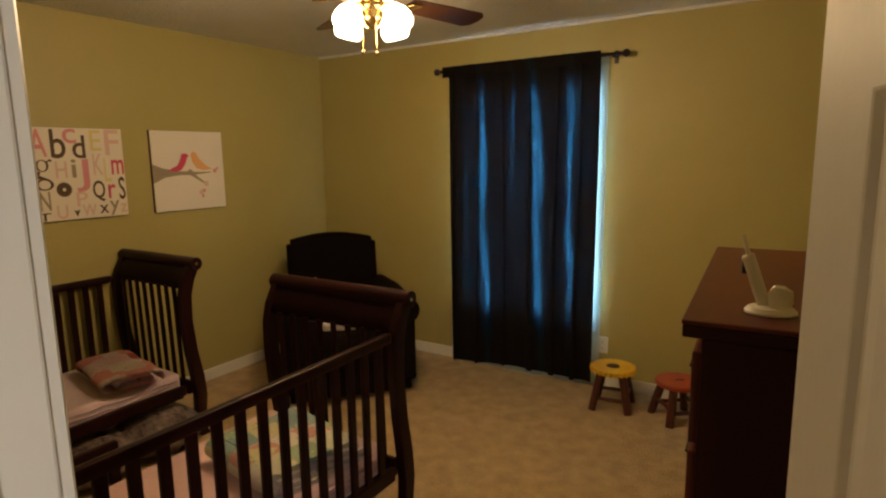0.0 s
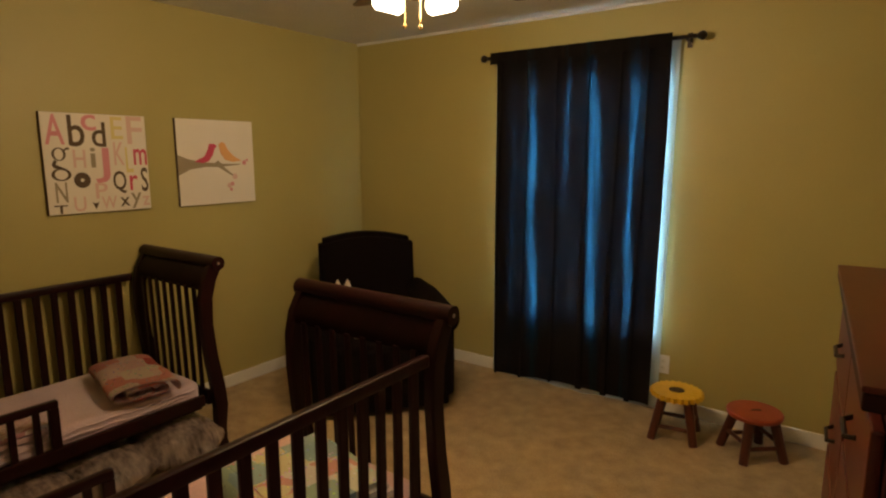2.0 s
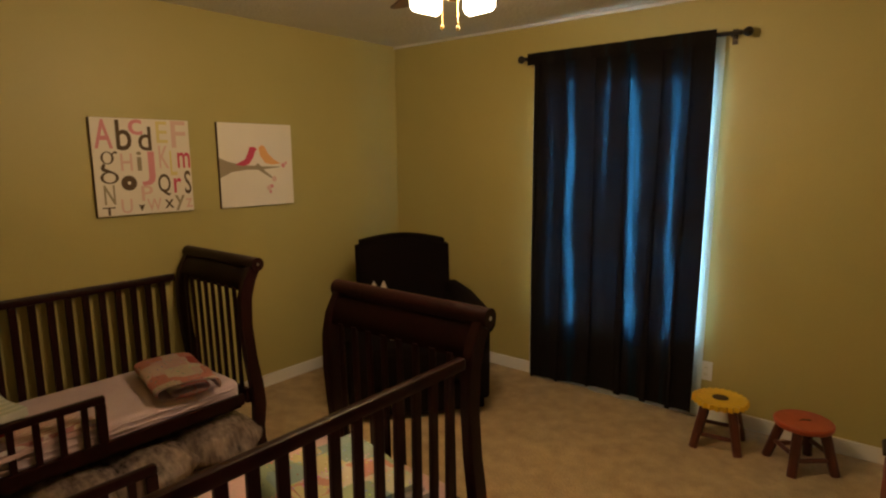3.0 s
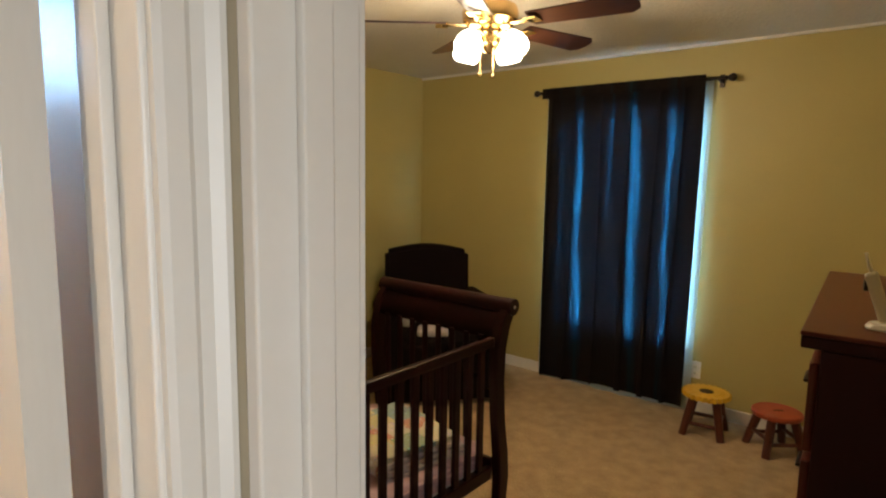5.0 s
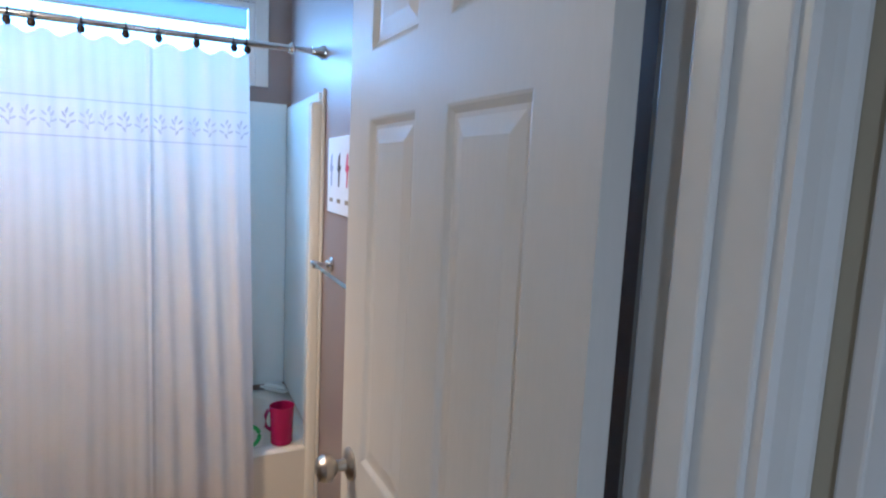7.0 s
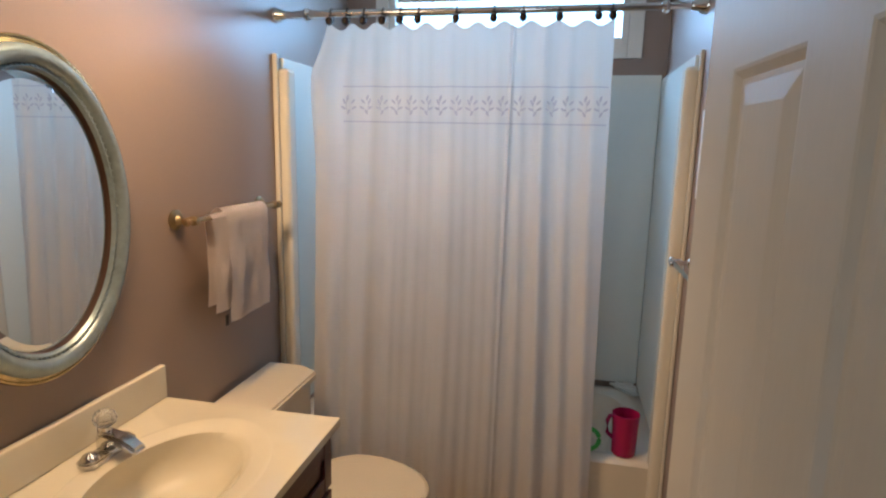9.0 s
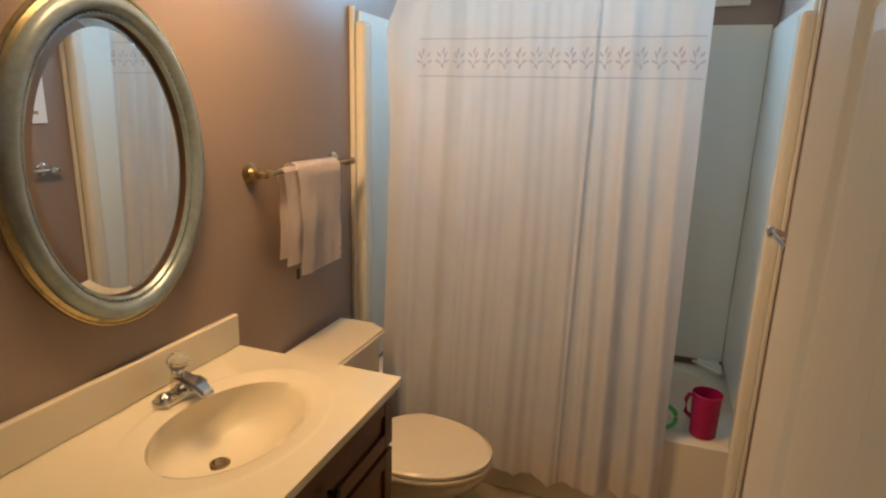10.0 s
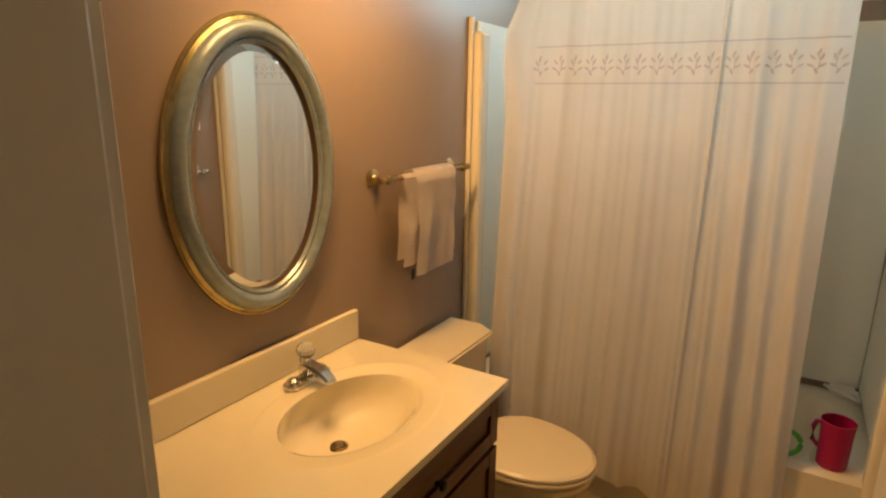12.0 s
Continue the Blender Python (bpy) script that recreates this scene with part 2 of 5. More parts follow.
def lathe(profile, seg=24, bm=None, m=None, sx=1.0, sy=1.0):
    """profile: (radius, z) from bottom to top, turned about z."""
    own = bmesh.new(); rings = []
    for r, z in profile:
        if r < 1e-6: rings.append([own.verts.new((0, 0, z))])
        else: rings.append([own.verts.new((sx * r * math.cos(t), sy * r * math.sin(t), z)) for t in [2 * math.pi * k / seg for k in range(seg)]])
    for A, B in zip(rings, rings[1:]):
        for k in range(seg):
            f = [A[k % len(A)], A[(k + 1) % len(A)], B[(k + 1) % len(B)], B[k % len(B)]]
            f = list(dict.fromkeys(f))
            if len(f) > 2: own.faces.new(f)
    for R in (rings[0], rings[-1]):
        if len(R) > 1: own.faces.new(R)
    bmesh.ops.recalc_face_normals(own, faces=own.faces[:])
    if m is not None: move(own, m)
    return join(bm, own)

def extrude_poly(poly, axis, a, b, bev=0.0, bm=None):
    """A flat outline (pairs) given thickness from a to b along axis."""
    own = bmesh.new()
    def co(p, h):
        c = list(p); c.insert("xyz".index(axis), h); return c
    A = [own.verts.new(co(p, a)) for p in poly]; B = [own.verts.new(co(p, b)) for p in poly]; n = len(poly)
    own.faces.new(A); own.faces.new(B[::-1])
    for k in range(n): own.faces.new((A[k], B[k], B[(k + 1) % n], A[(k + 1) % n]))
    bmesh.ops.recalc_face_normals(own, faces=own.faces[:])
    if bev: bmesh.ops.bevel(own, geom=[e for e in own.edges if len(e.link_faces) == 2 and e.calc_face_angle(0) > 0.6], offset=bev, segments=2, affect="EDGES")
    return join(bm, own)

def sheet(fn, nu, nv, thick=0.0, bm=None):
    own = bmesh.new()
    g = [[own.verts.new(fn(i / nu, j / nv)) for j in range(nv + 1)] for i in range(nu + 1)]
    for i in range(nu):
        for j in range(nv): own.faces.new((g[i][j], g[i + 1][j], g[i + 1][j + 1], g[i][j + 1]))
    if thick: bmesh.ops.solidify(own, geom=own.faces[:], thickness=thick)
    bmesh.ops.recalc_face_normals(own, faces=own.faces[:])
    return join(bm, own)

def firm_faces(me):
    """Keeps large flat faces flat beside their small bevels."""
    bm = bmesh.new(); bm.from_mesh(me)
    for e in bm.edges:
        if len(e.link_faces) == 2 and e.smooth:
            a, b = e.link_faces[0].calc_area(), e.link_faces[1].calc_area()
            if max(a, b) > 4 * min(a, b) and e.calc_face_angle(0) > 0.2: e.smooth = False
    bm.to_mesh(me); bm.free()

def finish(name, bm, material, smooth=True):
    me = bpy.data.meshes.new(name); bm.to_mesh(me); bm.free()
    if smooth:
        me.shade_smooth()
        me.set_sharp_from_angle(angle=radians(35))
        if name not in ("panel", "fitted_sheet", "fold"):
            firm_faces(me)
    if material is not None: me.materials.append(material)
    return new(name, me)

def part(name, bm, material, parent, label="", smooth=True):
    ob = finish(name, bm, material, smooth); ob.parent = parent
    ob.matrix_parent_inverse = Matrix.Identity(4)
    return tagged(ob, label)

def thing(name, label, category, at=(0, 0, 0), turn=0.0, group=""):
    ob = new(name); ob.matrix_world = pose(*at, 0, 0, turn); ob.empty_display_size = 0.1
    return tagged(ob, label, category, group)

def solid(name, bm, material, label="", category="", kind="", group="", smooth=True):
    return tagged(finish(name, bm, material, smooth), label, category, group, kind)

def wall(name, material, axis, at0, at1, a0, a1, holes=(), z0=0.0, z1=CEIL):
    """A wall with real openings: axis 'x' runs along x between y at0..at1. holes: (a, b, z0, z1)."""
    bm = bmesh.new()
    def put(a, b, c, d):
        if b - a < 1e-4 or d - c < 1e-4: return
        if axis == "x": box(a, b, at0, at1, c, d, bm=bm)
        else: box(at0, at1, a, b, c, d, bm=bm)
    cur = a0
    for (a, b, c, d) in sorted(holes):
        put(cur, a, z0, z1); put(a, b, z0, c); put(a, b, d, z1); cur = b
    put(cur, a1, z0, z1)
    return solid(name, bm, material, kind="structure", smooth=False)

# ================= structure =================
solid("floor", box(BX0, 0.40, BY0 - 0.059, BY1, -0.1, 0.0), CARPET, "worn beige cut-pile bedroom carpet", kind="structure")
solid("hall_floor", box(HX0 + 0.001, HX1, HY0, BY0 - 0.06, -0.1, -0.003), CARPET, "beige hall carpet", kind="structure")
solid("bathroom_floor", box(TX0, HX0, TY0, TY1, -0.1, -0.004), VINYL, "beige mottled vinyl bathroom floor", kind="structure")
solid("ceiling", box(BX0 - 0.12, HX1 + 0.1, TY0 - 0.12, BY1 + 0.2, CEIL, CEIL + 0.1), CEILP, "off-white textured ceiling", kind="structure")
WX0, WX1, WZ0, WZ1 = -2.24, -1.25, 0.47, 2.03
wall("wall_north", OLIVE, "x", BY1, BY1 + 0.14, BX0 - 0.12, 0.45, [(WX0, WX1, WZ0, WZ1)])
wall("wall_west", OLIVE, "y", BX0 - 0.12, BX0, 0.18, BY1)
wall("wall_east", OLIVE, "y", BX1, BX1 + 0.3, 1.0, BY1, [(2.55, 3.32, 0.0, 2.04)])
wall("wall_entry_side", OLIVE, "y", 0.32, 0.44, BY0, 1.0)
JA, JB = -0.481, 0.245
wall("wall_south", OLIVE, "x", 0.182, 0.232, BX0, -0.80)
wall("wall_south_return", OLIVE, "y", -0.80, -0.75, 0.157, 0.232)
wall("wall_entry", OLIVE, "x", BY0 - 0.05, BY0, -0.80, 0.44, [(JA - 0.02, JB + 0.02, 0, 2.06)])
wall("bathroom_wall_north", TAUPE, "x", TY1, TY1 + 0.05, TX0 - 0.12, -0.801)
wall("bathroom_wall_entry", TAUPE, "x", BY0 - 0.054, BY0 - 0.0501, -0.801, HX0 - 0.06)
wall("hall_wall_north", HALLP, "x", HY1, BY0 - 0.05, HX0, HX1, [(JA - 0.02, JB + 0.02, 0, 2.06)])
DY0, DY1 = -0.645, -0.017
wall("bathroom_wall_east", TAUPE, "y", TX1, -0.60, TY0, TY1, [(DY0 - 0.02, DY1 + 0.02, 0, 2.06)])
wall("hall_wall_west", HALLP, "y", -0.60, HX0, HY0, BY0 - 0.05, [(DY0 - 0.02, DY1 + 0.02, 0, 2.06)])
wall("bathroom_wall_east_pier", TAUPE, "y", -0.725, TX1, TY0, DY0 - 0.02)
wall("bathroom_wall_south", TAUPE, "x", TY0 - 0.12, TY0, TX0 - 0.12, HX0)
BWY0, BWY1, BWZ0, BWZ1 = -1.19, -0.05, 2.03, 2.37
wall("bathroom_wall_west", TAUPE, "y", TX0 - 0.12, TX0, TY0, TY1, [(BWY0, BWY1, BWZ0, BWZ1)])
wall("hall_wall_south", HALLP, "x", HY0 - 0.1, HY0, HX0, HX1)
wall("hall_wall_east", HALLP, "y", HX1, HX1 + 0.1, HY0, BY0)

def jamb_set(name, axis, a0, a1, w0, w1, skip=(), deep=0.0):
    """Door lining, stop and casings round an opening from a0 to a1, through a wall w0..w1."""
    t = tagged(new(name), "white painted door lining with moulded casing", "door frame", kind="structure")
    def bx(name, a, b, c, d, z0, z1, bev=0.003):
        c -= deep if (c == w0 and b <= a0) else 0
        bm = box(a, b, c, d, z0, z1, bev) if axis == "x" else box(c, d, a, b, z0, z1, bev)
        part(name, bm, WHITE, t)
    H = 2.03
    bx("jamb", a0 - 0.02, a0, w0, w1, 0, H); bx("jamb", a1, a1 + 0.02, w0, w1, 0, H); bx("head", a0 - 0.02, a1 + 0.02, w0, w1, H + 0.001, H + 0.02)
    mid = (w0 + w1) / 2
    bx("stop", a0 + 0.0005, a0 + 0.012, mid - 0.017, mid + 0.017, 0, H - 0.013); bx("stop", a1 - 0.012, a1 - 0.0005, mid - 0.017, mid + 0.017, 0, H - 0.013); bx("stop", a0 + 0.0005, a1 - 0.0005, mid - 0.017, mid + 0.017, H - 0.012, H - 0.0005)
    for s, wv, o in (("0", w0, -1), ("1", w1, 1)):
        for e, a, sg in (("a", a0, -1), ("b", a1, 1)):
            if s + e in skip: continue
            wv = w0 - deep if s == "0" and e == "a" else (w0 if s == "0" else w1)
            prof = [(0.006, 0.0), (0.006, 0.010), (0.012, 0.014), (0.030, 0.014), (0.036, 0.010), (0.048, 0.011), (0.058, 0.017), (0.064, 0.017), (0.064, 0.0)]
            wmax = 0.064
            pts = [(a + sg * p, wv + o * q) for p, q in prof]
            if axis == "y": pts = [(q, p) for p, q in pts]
            part("casing", extrude_poly(pts, "z", 0.0, H + 0.06), WHITE, t, smooth=False)
        if s in skip: continue
        bx("casing_head", a0 - 0.005, a1 + 0.005, min(wv, wv + o * 0.015), max(wv, wv + o * 0.015), H + 0.006, H + 0.064)
    return t
jamb_set("bedroom_door_frame", "x", JA, JB, HY1 - 0.004, BY0 + 0.004, skip=("0", "0a", "0b"))
jamb_set("bathroom_door_frame", "y", DY0, DY1, TX1 - 0.004, HX0 + 0.004, deep=0.065)

def baseboard(x0, x1, y0, y1):
    t = box(x0, x1, y0, y1, 0.0, 0.085, 0.004)
    return solid("baseboard", t, WHITE, "low white painted baseboard", kind="structure")
baseboard(BX0 + 0.001, BX0 + 0.014, 0.233, BY1 - 0.001); baseboard(BX0 + 0.015, BX1 - 0.016, BY1 - 0.014, BY1 - 0.001)
baseboard(BX1 - 0.014, BX1 - 0.001, 3.40, BY1 - 0.001); baseboard(BX1 - 0.014, BX1 - 0.001, 1.0, 2.48)
baseboard(BX0 + 0.015, -0.81, 0.233, 0.246)

solid("ceiling_trim", box(BX0, BX1 - 0.001, BY1 - 0.016, BY1 - 0.001, CEIL - 0.02, CEIL - 0.001, 0.005), WHITE, "thin white trim where wall meets ceiling", kind="structure")
# closet door in the east wall
cl = jamb_set("closet_door_frame", "y", 2.55, 3.32, BX1, BX1 + 0.12)

def panel_door(name, label, W, H=2.02, T=0.035):
    """Six-panel door; hinge edge at the origin, leaf along +x, faces at y = 0 and -T."""
    t = thing(name, label, "door")
    st, mid = 0.11, 0.10
    pw = (W - 2 * st - mid) / 2
    rows = [(0.22, 0.80), (1.00, 1.650), (1.765, H - 0.115)]
    bm = bmesh.new()
    for x0, x1 in ((0, st), (st + pw, st + pw + mid), (W - st, W)): box(x0, x1, -T, 0, 0, H, bm=bm)
    zs = [0] + [z for r in rows for z in r] + [H]
    for x0 in (st, st + pw + mid):
        for k in range(0, len(zs), 2): box(x0, x0 + pw, -T, 0, zs[k], zs[k + 1], bm=bm)
    part("door_frame", bm, DOORP, t)
    for x0 in (st, st + pw + mid):
        for z0, z1 in rows:
            bm = bmesh.new()
            for s in (0, 1):
                y = 0.0 if s else -T; o = -1 if s else 1
                steps = [(0.0, 0.0), (0.004, 0.001), (0.013, 0.007), (0.020, 0.007), (0.045, 0.002), (0.048, 0.002)]
                rings = []
                for d, q in steps:
                    rings.append([bm.verts.new((a, y + o * q, c)) for a, c in ((x0 + d, z0 + d), (x0 + pw - d, z0 + d), (x0 + pw - d, z1 - d), (x0 + d, z1 - d))])
                for A, B in zip(rings, rings[1:]):
                    for k in range(4): bm.faces.new((A[k], A[(k + 1) % 4], B[(k + 1) % 4], B[k]))
                bm.faces.new(rings[-1])
            bmesh.ops.recalc_face_normals(bm, faces=bm.faces[:])
            part("panel", bm, DOORP, t, smooth=False)
    for s in (1, -1):
        y = 0 if s > 0 else -T
        k = part("knob", lathe([(0, 0), (0.033, 0.0), (0.033, 0.004), (0.028, 0.009), (0.012, 0.012), (0.011, 0.030), (0.020, 0.036), (0.027, 0.046), (0.028, 0.056), (0.022, 0.066), (0.010, 0.070), (0, 0.070)], m=pose(W - 0.06, y, 0.975, -90 * s, 0, 0)), NICKEL, t, "round brushed nickel door knob")
    for z in (0.2, 1.0, 1.82):
        part("hinge", tube([(-0.006, 0.006, z - 0.045), (-0.006, 0.006, z + 0.045)], 0.0065, bm=box(-0.004, 0.0, -T, 0.004, z - 0.044, z + 0.044)), NICKEL, t, "nickel butt hinge")
    return t
bath_door = panel_door("door_1", "open white six-panel door with a nickel knob at the bathroom entry", 0.714)
bath_door.matrix_world = pose(-0.657, -0.079, 0.008, 0, 0, 182.6)
bed_door = panel_door("door_2", "white six-panel door standing ajar beside the cherry dresser", 0.71)
bed_door.matrix_world = pose(0.238, BY0 + 0.012, 0.008, 0, 0, 113.5)
closet = panel_door("door_3", "closed white six-panel closet door in the olive wall", 0.765)
closet.matrix_world = pose(BX1 + 0.004, 2.553, 0.006, 0, 0, 90)
for d in (bath_door, bed_door, closet): tagged(d, kind="structure")

# ================= bedroom window =================
def window(name, label, axis, at, a0, a1, z0, z1, sill=True, cased=True):
    t = tagged(new(name), label, "window", kind="structure")
    def bx(n, a, b, o0, o1, c, d, m=WHITE, bev=0.003):
        lo, hi = at + o0, at + o1
        part(n, box(a, b, lo, hi, c, d, bev) if axis == "x" else box(min(2 * at - lo, 2 * at - hi), max(2 * at - lo, 2 * at - hi), a, b, c, d, bev), m, t)
    for n, a, b, c, d in (("window_frame", a0, a0 + 0.03, z0, z1), ("window_frame", a1 - 0.03, a1, z0, z1), ("window_frame", a0 + 0.031, a1 - 0.031, z1 - 0.03, z1), ("window_sill", a0 + 0.031, a1 - 0.031, z0, z0 + 0.03)):
        bx(n, a, b, 0.0, 0.13, c, d)
    zm = (z0 + z1) / 2
    if sill:
        bx("meeting_rail", a0 + 0.031, a1 - 0.031, 0.05, 0.085, zm - 0.02, zm + 0.02)
        bx("pane", a0 + 0.031, a1 - 0.031, 0.065, 0.069, z0 + 0.031, zm - 0.021, GLASSW, 0); bx("pane", a0 + 0.031, a1 - 0.031, 0.075, 0.079, zm + 0.021, z1 - 0.031, GLASSW, 0)
    else:
        bx("pane", a0 + 0.031, a1 - 0.031, 0.07, 0.074, z0 + 0.031, z1 - 0.031, GLASSW, 0)
    cw = 0.065
    if cased:
      for a, b, c, d in ((a0 - cw, a0, z0 - cw, min(z1 + cw, CEIL)), (a1, a1 + cw, z0 - cw, min(z1 + cw, CEIL)), (a0 + 0.001, a1 - 0.001, z0 - cw, z0 - 0.001), (a0 + 0.001, a1 - 0.001, z1 + 0.001, min(z1 + cw, CEIL))):
        bx("window_casing", a, b, -0.016, -0.001, c, d)
    for o in t.children:
        if o.name.startswith("pane"): o.visible_shadow = False
    return t
window("window_1", "white double-hung bedroom window behind a black curtain", "x", BY1, WX0, WX1, WZ0, WZ1, cased=False)
window("window_2", "narrow high white bathroom window above the tub", "y", TX0, BWY0, BWY1, BWZ0, BWZ1, sill=False)
solid("ground", box(-60, 60, -60, 60, -0.6, -0.5), mat("grass_ground", (0.07, 0.11, 0.04), 0.9, scale=0.5), "grass ground outside", kind="structure")
solid("backdrop", box(-3.2, -0.4, 5.0, 5.02, -0.4, 3.4), BRIGHT, "bright overcast daylight beyond the bedroom window", kind="structure")
# ================= bedroom curtain and rod =================
rod = thing("curtain_rod", "dark bronze curtain rod with ball finials on brackets", "curtain rod")
RZ, RY = 2.205, 3.755
part("rod", tube([(-2.40, RY, RZ), (-1.107, RY, RZ)], 0.011), BLACKM, rod)
for x, s in ((-2.40, -1), (-1.107, 1)):
    part("finial", lathe([(0, 0), (0.012, 0), (0.014, 0.012), (0.009, 0.018), (0.020, 0.03), (0.026, 0.045), (0.022, 0.06), (0.008, 0.07), (0, 0.072)], 16, m=pose(x, RY, RZ, 0, 90 * s, 0)), BLACKM, rod)
    part("bracket", box(x - s * 0.03 - 0.008, x - s * 0.03 + 0.008, RY - 0.004, BY1 - 0.001, RZ - 0.02, RZ - 0.008, 0.002, bm=box(x - s * 0.03 - 0.014, x - s * 0.03 + 0.014, BY1 - 0.006, BY1 - 0.001, RZ - 0.05, RZ + 0.03)), BLACKM, rod)

def folds(u, seed, n):
    return 0.55 * math.sin(2 * math.pi * n * u + seed) + 0.3 * math.sin(2 * math.pi * n * 0.53 * u + 2.1 * seed) + 0.25 * math.sin(2 * math.pi * n * 1.83 * u + seed * 0.7)

cur = thing("curtain", "long black curtain panel drawn across the bright window", "curtain")
def pleat(u, v, x0, W, n, over, depth, seed):
    """A hanging cloth whose folds lap over each other."""
    ph = 2 * math.pi * (n * u + 0.22 * math.sin(5.1 * u + seed) + 0.05 * math.sin(4 * v + 9 * u))
    a = over * (0.75 + 0.25 * (1 - v)) * (0.92 + 0.10 * math.sin(11 * u + seed)) * min(1, 8 * u + 0.3, 8 * (1 - u) + 0.3)
    return x0 + W * u + a * math.sin(ph), depth * (1 - 0.5 * v) * math.cos(ph)
def cur_fn(u, v):
    x, y = pleat(u, v, -2.350, 1.13, 6.2, 0.060, 0.020 + 0.010 * v, 1.3)
    x -= (1 - v) * 0.025 * u
    x = max(-2.380, min(-1.212, x)); q = (x + 2.380) / 1.168
    return (x, RY - 0.018 + y, 0.016 + v * (RZ - 0.006) + (1 - v) * 0.034 * min(1, 5 * q * q) * (1.15 - 0.5 * q))
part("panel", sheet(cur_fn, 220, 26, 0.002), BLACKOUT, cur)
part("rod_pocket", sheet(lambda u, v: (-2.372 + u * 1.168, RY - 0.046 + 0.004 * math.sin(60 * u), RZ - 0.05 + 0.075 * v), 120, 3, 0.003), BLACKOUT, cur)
lin = thing("curtain_liner", "thin white curtain liner behind the black curtain", "curtain")
part("panel", sheet(lambda u, v: (-2.360 + u * (1.184 - 0.014 * (1 - v)), RY + 0.024 + 0.010 * math.sin(40 * u), 0.012 + 0.012 * math.sin(9 * u) + v * (RZ - 0.02)), 90, 20, 0.0), SHEERB, lin)

# ================= ceiling fan =================
FX, FY = -1.675, 2.035
fan = thing("ceiling_fan", "five-blade brass ceiling fan with walnut blades and lit frosted shades", "ceiling fan", (FX, FY, 0))
part("canopy", lathe([(0, CEIL), (0.065, CEIL), (0.07, CEIL - 0.015), (0.05, CEIL - 0.05), (0.018, CEIL - 0.06), (0.018, CEIL - 0.08), (0, CEIL - 0.08)]), BRASS, fan)
part("motor", lathe([(0, 2.235), (0.06, 2.235), (0.10, 2.25), (0.125, 2.275), (0.13, 2.31), (0.12, 2.34), (0.08, 2.362), (0.03, 2.37), (0, 2.37)], 32), BRASS, fan, "polished brass motor housing")
part("light_hub", lathe([(0, 2.135), (0.02, 2.135), (0.035, 2.15), (0.05, 2.175), (0.045, 2.205), (0.06, 2.22), (0.06, 2.234), (0, 2.234)], 24), BRASS, fan)
for k in range(5):
    a = 5 + 72 * k
    R = pose(0, 0, 0, 0, 0, a)
    arm = box(0.11, 0.22, -0.022, 0.022, 2.252, 2.258, 0.002)
    box(0.19, 0.25, -0.05, 0.05, 2.252, 2.257, 0.002, bm=arm)
    part("blade_arm", move(arm, R), BRASS, fan)
    out = [(0.20, -0.058), (0.63, -0.074), (0.665, -0.048), (0.675, 0.0), (0.665, 0.048), (0.63, 0.074), (0.20, 0.058)]
    bl = extrude_poly(out, "z", -0.004, 0.004, 0.002)
    part("blade", move(bl, R @ pose(0, 0, 2.264, -13, 0, 0)), BLADE, fan)
for a in (85, 175, 265, 355):
    R = pose(0, 0, 0, 0, 0, a)
    neck = tube([(0.03, 0, 2.20), (0.085, 0, 2.222), (0.122, 0, 2.205)], 0.009)
    part("arm", move(neck, R), BRASS, fan)
    sh = part("shade", lathe([(0.022, 0.0), (0.034, -0.010), (0.054, -0.03), (0.069, -0.058), (0.074, -0.085), (0.068, -0.108), (0.052, -0.122), (0.050, -0.120), (0.066, -0.106), (0.070, -0.085), (0.050, -0.03), (0.020, -0.004)], 28, m=R @ pose(0.122, 0, 2.213, 0, -18, 0) @ Matrix.Scale(0.86, 4)), SHADEG, fan, "bell-shaped frosted glass shade, lit")
    sh.visible_shadow = False
    q = (pose(FX, FY, 0) @ R @ pose(0.150, 0, 2.14)).translation
    lamp("fan_bulb_light", "POINT", pose(*q), 7.8, BULB, radius=0.065)
for x, y, l in ((-0.03, -0.03, 0.105), (0.035, -0.02, 0.115)):
    ch = part("pull_chain", tube([(x, y, 2.15), (x, y, 2.155 - l)], 0.0018, 6), BRASS, fan)
    part("fob", lathe([(0, -0.022), (0.006, -0.018), (0.008, -0.008), (0.003, 0.0), (0, 0.0)], 10, m=pose(x, y, 2.155 - l)), BRASS, fan)

# ================= cribs =================
def post_poly(s, y0):
    """Sleigh post seen from the side: outline in (y, z); s the side it curls out to."""
    mid = [(0.085, 1.035), (0.075, 1.0), (0.036, 0.93), (0.012, 0.84), (0.008, 0.7), (0.024, 0.52), (0.050, 0.36), (0.060, 0.24), (0.050, 0.12), (0.052, 0.05), (0.064, 0.0)]
    wd = [0.020, 0.034, 0.036, 0.034, 0.032, 0.033, 0.036, 0.036, 0.030, 0.028, 0.030]
    a = [(y0 + s * (m - w), z) for (m, z), w in zip(mid, wd)]; b = [(y0 + s * (m + w), z) for (m, z), w in zip(mid, wd)]
    return a + b[::-1]

